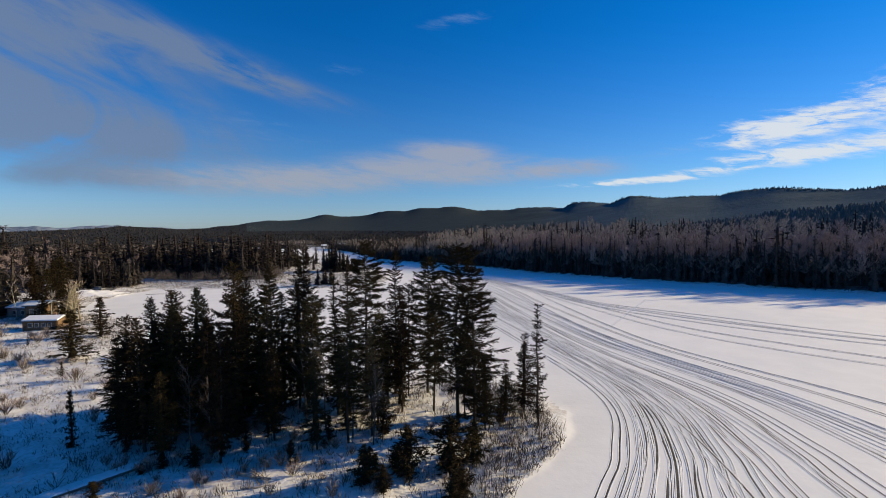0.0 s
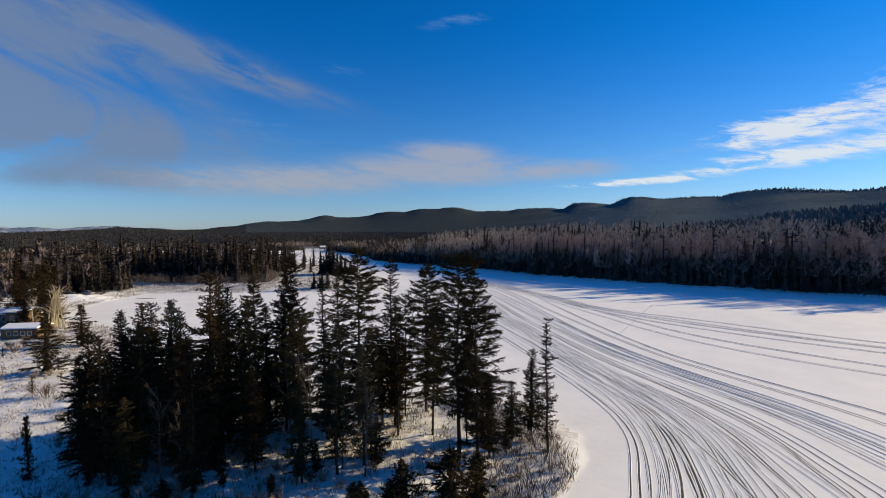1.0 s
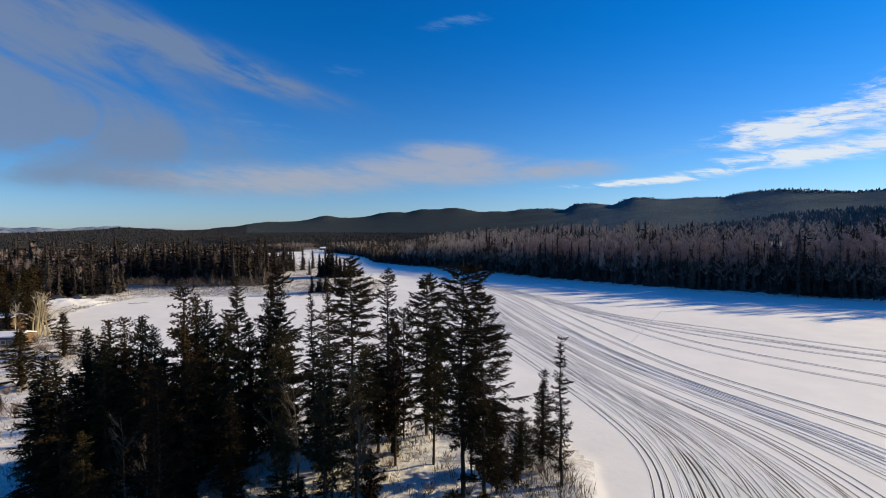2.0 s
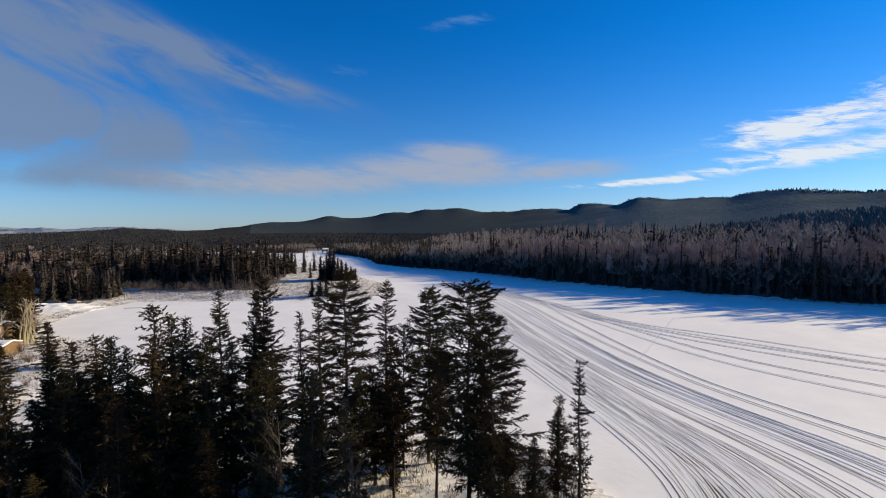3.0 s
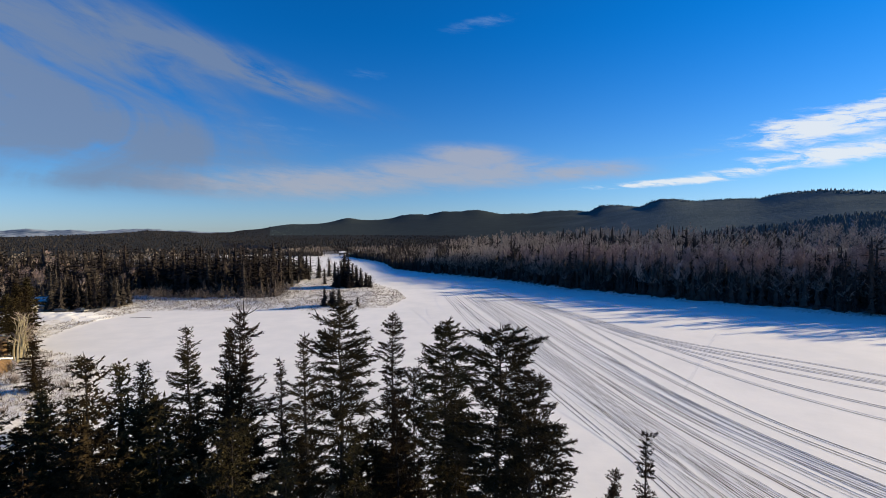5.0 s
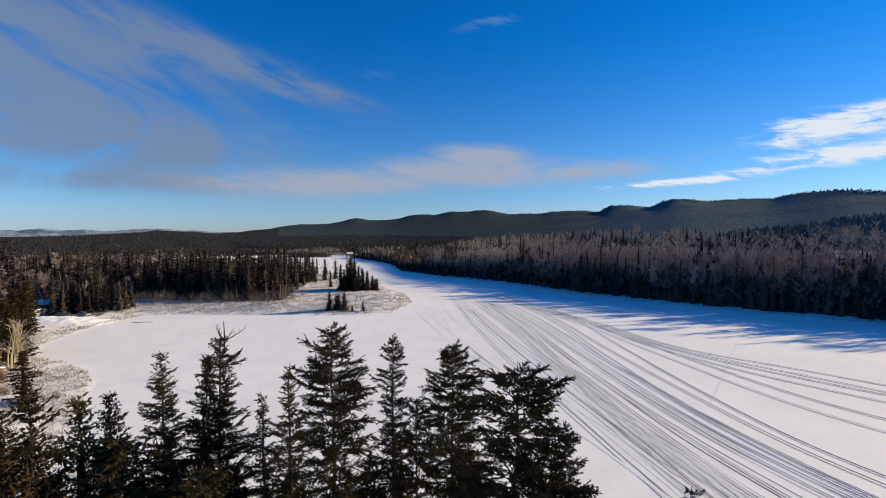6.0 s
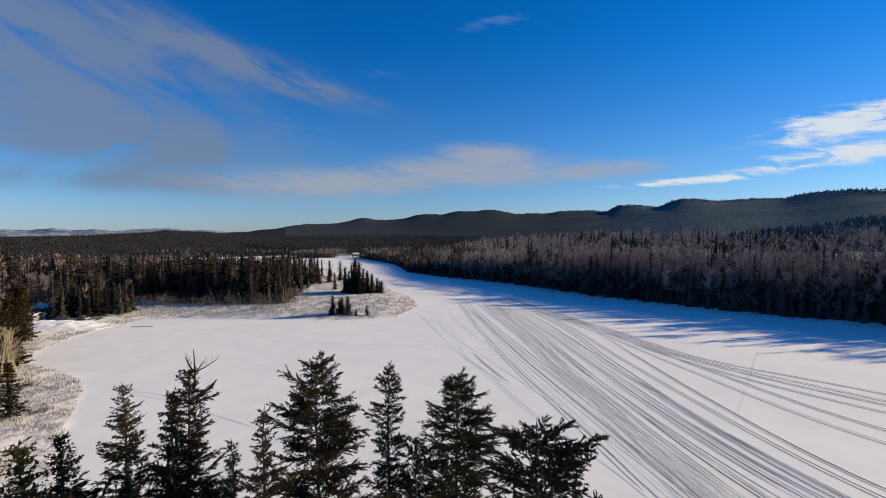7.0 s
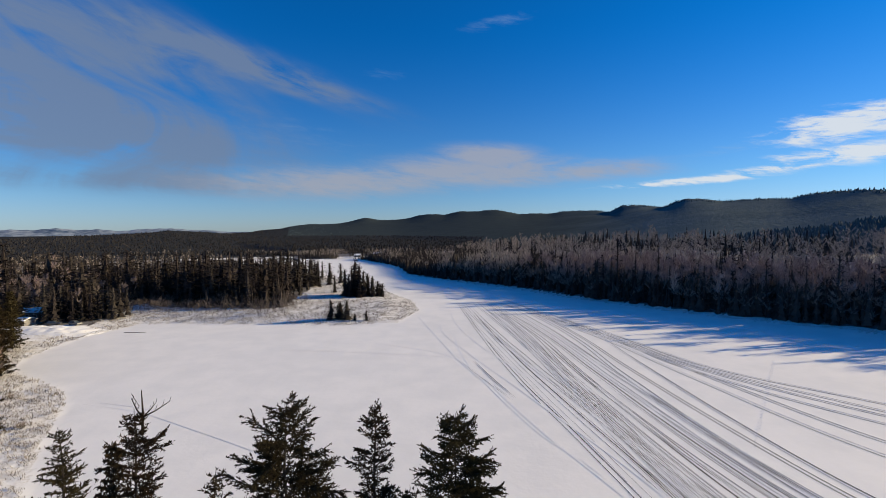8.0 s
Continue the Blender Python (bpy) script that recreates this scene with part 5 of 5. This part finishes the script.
LOGWOOD = material("log_wall", (0.20, 0.125, 0.066), (0.115, 0.072, 0.042), 0.8, 0.8, 0.01, 12.0, stretch=(0.2, 1, 1))
GREYWOOD = material("grey_boards", (0.16, 0.16, 0.17), (0.25, 0.24, 0.23), 0.9, 0.85, 0.01, 12.0, stretch=(1, 1, 0.2))
REDPAINT = material("red_boards", (0.24, 0.055, 0.035), (0.16, 0.045, 0.03), 0.9, 0.8, 0.005, 12.0)
SHINGLE = material("roof_shingle", (0.07, 0.06, 0.055), (0.13, 0.11, 0.10), 1.2, 0.9, 0.01, 12.0)
TRIM = material("window_trim", (0.62, 0.60, 0.55), (0.5, 0.48, 0.44), 1.5, 0.6)
PANE = material("window_glass", (0.03, 0.04, 0.05), (0.05, 0.06, 0.07), 1.0, 0.08, spec=0.6)
DOOR = material("door_wood", (0.10, 0.06, 0.035), (0.07, 0.045, 0.03), 2.0, 0.7)
BRICK = material("chimney_brick", (0.26, 0.14, 0.10), (0.18, 0.10, 0.08), 3.0, 0.9, 0.01, 20.0)
PLANK = material("weathered_plank", (0.13, 0.115, 0.10), (0.22, 0.20, 0.18), 1.5, 0.9, 0.01, 14.0, 5.0, 0.3, stretch=(1, 0.3, 1))

house(-94.7, 116.5, 4, 7.4, 4.6, 2.5, 0.6, LOGWOOD, SHINGLE, True, "small log cabin with snow on its low roof", logs=True, windows=4)
house(-114.0, 134.5, -8, 7.5, 6.0, 2.9, 0.75, GREYWOOD, SHINGLE, True, "grey boarded cabin with thick snow on its roof")
house(-107.0, 130.0, 6, 5.0, 5.0, 4.2, 0.7, LOGWOOD, SHINGLE, True, "brown wooden cabin under a snowy roof")
house(-123.5, 130.0, 5, 6.0, 4.0, 2.3, 0.9, REDPAINT, REDPAINT, False, "red painted shed with a red roof", "shed", windows=1)
house(-157.5, 200.0, 15, 7.0, 5.0, 2.4, 1.2, GREYWOOD, SHINGLE, True, "low grey house under snow at the edge of the woods")
house(-149.5, 187.5, -6, 5.0, 4.0, 2.0, 0.6, GREYWOOD, SHINGLE, True, "low grey shed under snow beside the yard", "shed", windows=0)
house(-124.0, 558.0, 10, 6.5, 5.5, 2.0, 1.3, GREYWOOD, SHINGLE, True, "small grey house under snow at the lake's far end", "house")
house(-99.0, 548.0, -10, 9.0, 7.0, 3.0, 2.0, GREYWOOD, SHINGLE, True, "grey house with a snowy roof at the lake's far end", "house")


# ---- boardwalk, logs and clutter ----
def build_boardwalk():
    root = new("boardwalk")
    a, b = Vector((-37.2, 39.4, 0)), Vector((-29.9, 47.4, 0))
    ln = (b - a).length
    z = float(land(-33.5, 43.4)) + 0.35
    root.matrix_world = Matrix.Translation((a.x, a.y, z)) @ Matrix.Rotation(math.atan2(b.y - a.y, b.x - a.x), 4, "Z")
    tagged(root, "snow-covered plank boardwalk over the shaded shore", "boardwalk")
    for e in (-0.62, 0.50):
        part("beam", one_box(0, ln, e, e + 0.12, -0.30, -0.06), PLANK, root)
    me = None
    n = int(ln / 0.2)
    for i in range(n):
        if me is None:
            first = part("plank", one_box(0, 0.185, -0.75, 0.75, -0.055, -0.01), PLANK, root)
            me = first.data
        else:
            o = new("plank", me)
            o.parent = root
            o.location.x = i * 0.2
    for i in range(5):
        for e in (-0.60, 0.50):
            part("post", one_box(0.4 + i * 2.1, 0.52 + i * 2.1, e - 0.02, e + 0.10, -1.0, -0.06), PLANK, root)
    bm = bmesh.new()
    m = 40
    rows = [[bm.verts.new((ln * i / m, yy, zz + 0.03 * math.sin(i * 1.7 + yy * 3))) for yy, zz in ((-0.74, -0.008), (-0.6, 0.10), (0.0, 0.13), (0.6, 0.10), (0.74, -0.008))] for i in range(m + 1)]
    for r0, r1 in zip(rows[:-1], rows[1:]):
        for j in range(4):
            bm.faces.new((r0[j], r1[j], r1[j + 1], r0[j + 1]))
    part("snow_cover", bm, SNOW_CAP, root, "unbroken snow on the planks")


def fallen_log(x, y, turn, ln, r, tilt, label, mat):
    rng = np.random.default_rng(int(abs(x * 100)))
    s = np.linspace(0, 1, 7)
    pts = np.column_stack([(s - 0.5) * ln, 0.05 * rng.normal(0, 1, 7), r * 0.8 + 0.02 * rng.normal(0, 1, 7)])
    pieces = [tube(pts, r * (1 - 0.45 * s), 8)]
    for i in range(4):
        o = pts[2 + i]
        d = np.array([0.5, rng.choice([-1, 1]) * 0.7, 0.5])
        pieces.append(tube([o, o + d * 0.35, o + d * 0.7], [r * 0.3, r * 0.2, r * 0.06], 5))
    ob = mesh_np("fallen_log", *join(pieces), mat)
    ob.matrix_world = pose(x, y, float(land(x, y)), 0, tilt, turn)
    tagged(ob, label, "log")


build_boardwalk()
fallen_log(-17.5, 44.5, -21, 4.2, 0.19, -2, "pale fallen birch log lying in shaded snow", ASPEN_BARK)
fallen_log(-17.3, 44.7, 118, 3.4, 0.14, -10, "broken birch limb crossing a fallen log", ASPEN_BARK)
fallen_log(-16.6, 42.8, 10, 2.6, 0.10, 0, "thin birch limb lying in the snow", ASPEN_BARK)
fallen_log(-106.0, 181.5, 3, 7.0, 0.10, 0, "dark log frozen into the ice of the bay", BRUSH)


def parked_car(x, y, turn, paint, label):
    """A small car: body, cabin, glass, wheels."""
    root = new("parked_car")
    root.matrix_world = pose(x, y, float(land(x, y)), 0, 0, turn)
    tagged(root, label, "car", "cars parked in the yard")
    def loft(rings):
        bm = bmesh.new()
        rows = [[bm.verts.new(c) for c in ring] for ring in rings]
        for a, b in zip(rows[:-1], rows[1:]):
            for i in range(4):
                bm.faces.new((a[i], a[(i + 1) % 4], b[(i + 1) % 4], b[i]))
        bm.faces.new(rows[0][::-1])
        bm.faces.new(rows[-1])
        return bm
    def ring(x0, x1, w, z):
        return [(x0, -w, z), (x1, -w, z), (x1, w, z), (x0, w, z)]
    part("body", loft([ring(-2.05, 2.05, 0.82, 0.32), ring(-2.15, 2.15, 0.88, 0.55), ring(-2.1, 2.1, 0.86, 0.85), ring(-1.95, 1.9, 0.78, 0.95)]), paint, root)
    part("window", loft([ring(-1.75, 0.95, 0.74, 0.95), ring(-1.35, 0.35, 0.62, 1.42)]), PANE, root, "dark car windows")
    part("roof", loft([ring(-1.38, 0.38, 0.63, 1.425), ring(-1.3, 0.3, 0.58, 1.50)]), paint, root)
    for wx in (-1.3, 1.3):
        for wy in (-0.80, 0.80):
            v, f = tube([(wx, wy - 0.1, 0.32), (wx, wy - 0.09, 0.32), (wx, wy + 0.09, 0.32), (wx, wy + 0.1, 0.32)], [0.2, 0.32, 0.32, 0.2], 12)
            mesh_np("wheel", v, f, TYRE, root)


TYRE = material("tyre_rubber", (0.02, 0.02, 0.02), (0.035, 0.034, 0.033), 3.0, 0.9)
DARKPAINT = material("dark_car_paint", (0.03, 0.035, 0.05), (0.05, 0.055, 0.07), 0.6, 0.3, spec=0.5)
GREYPAINT = material("grey_car_paint", (0.10, 0.10, 0.105), (0.14, 0.14, 0.145), 0.6, 0.3, spec=0.5)
parked_car(-139.5, 188.0, 20, DARKPAINT, "dark parked car in the snowy yard")
parked_car(-132.0, 188.2, -12, GREYPAINT, "grey parked car in the snowy yard")


def build_snow_banks():
    """Ploughed heaps in the yard by the bay."""
    rng = np.random.default_rng(12)
    for cx, cy, w, dpt, h in ((-131.0, 179.0, 15.0, 6.0, 1.1), (-139.0, 181.5, 13.0, 4.0, 1.3)):
        n, m = 40, 16
        u, v = np.meshgrid(np.linspace(-1, 1, n), np.linspace(-1, 1, m), indexing="ij")
        x, y = cx + u * w, cy + v * dpt + 1.5 * u
        z = land(x, y) - 0.05 + h * np.clip(1 - u ** 2, 0, 1) ** 0.8 * np.clip(1 - v ** 2, 0, 1) * (0.8 + 0.25 * waves(x, y, 4.0, 6) + 0.12 * waves(x, y, 1.6, 9))
        i, j = np.meshgrid(np.arange(n - 1), np.arange(m - 1), indexing="ij")
        q = np.stack([i * m + j, (i + 1) * m + j, (i + 1) * m + j + 1, i * m + j + 1], -1).reshape(-1, 4)
        ob = mesh_np("snow_bank", np.column_stack([x.ravel(), y.ravel(), z.ravel()]), np.concatenate([q[:, [0, 1, 2]], q[:, [0, 2, 3]]]), SNOW_CAP, smooth=True)
        tagged(ob, "heaped bank of ploughed snow in the yard", "snow bank", "snow banks in the yard")


build_snow_banks()
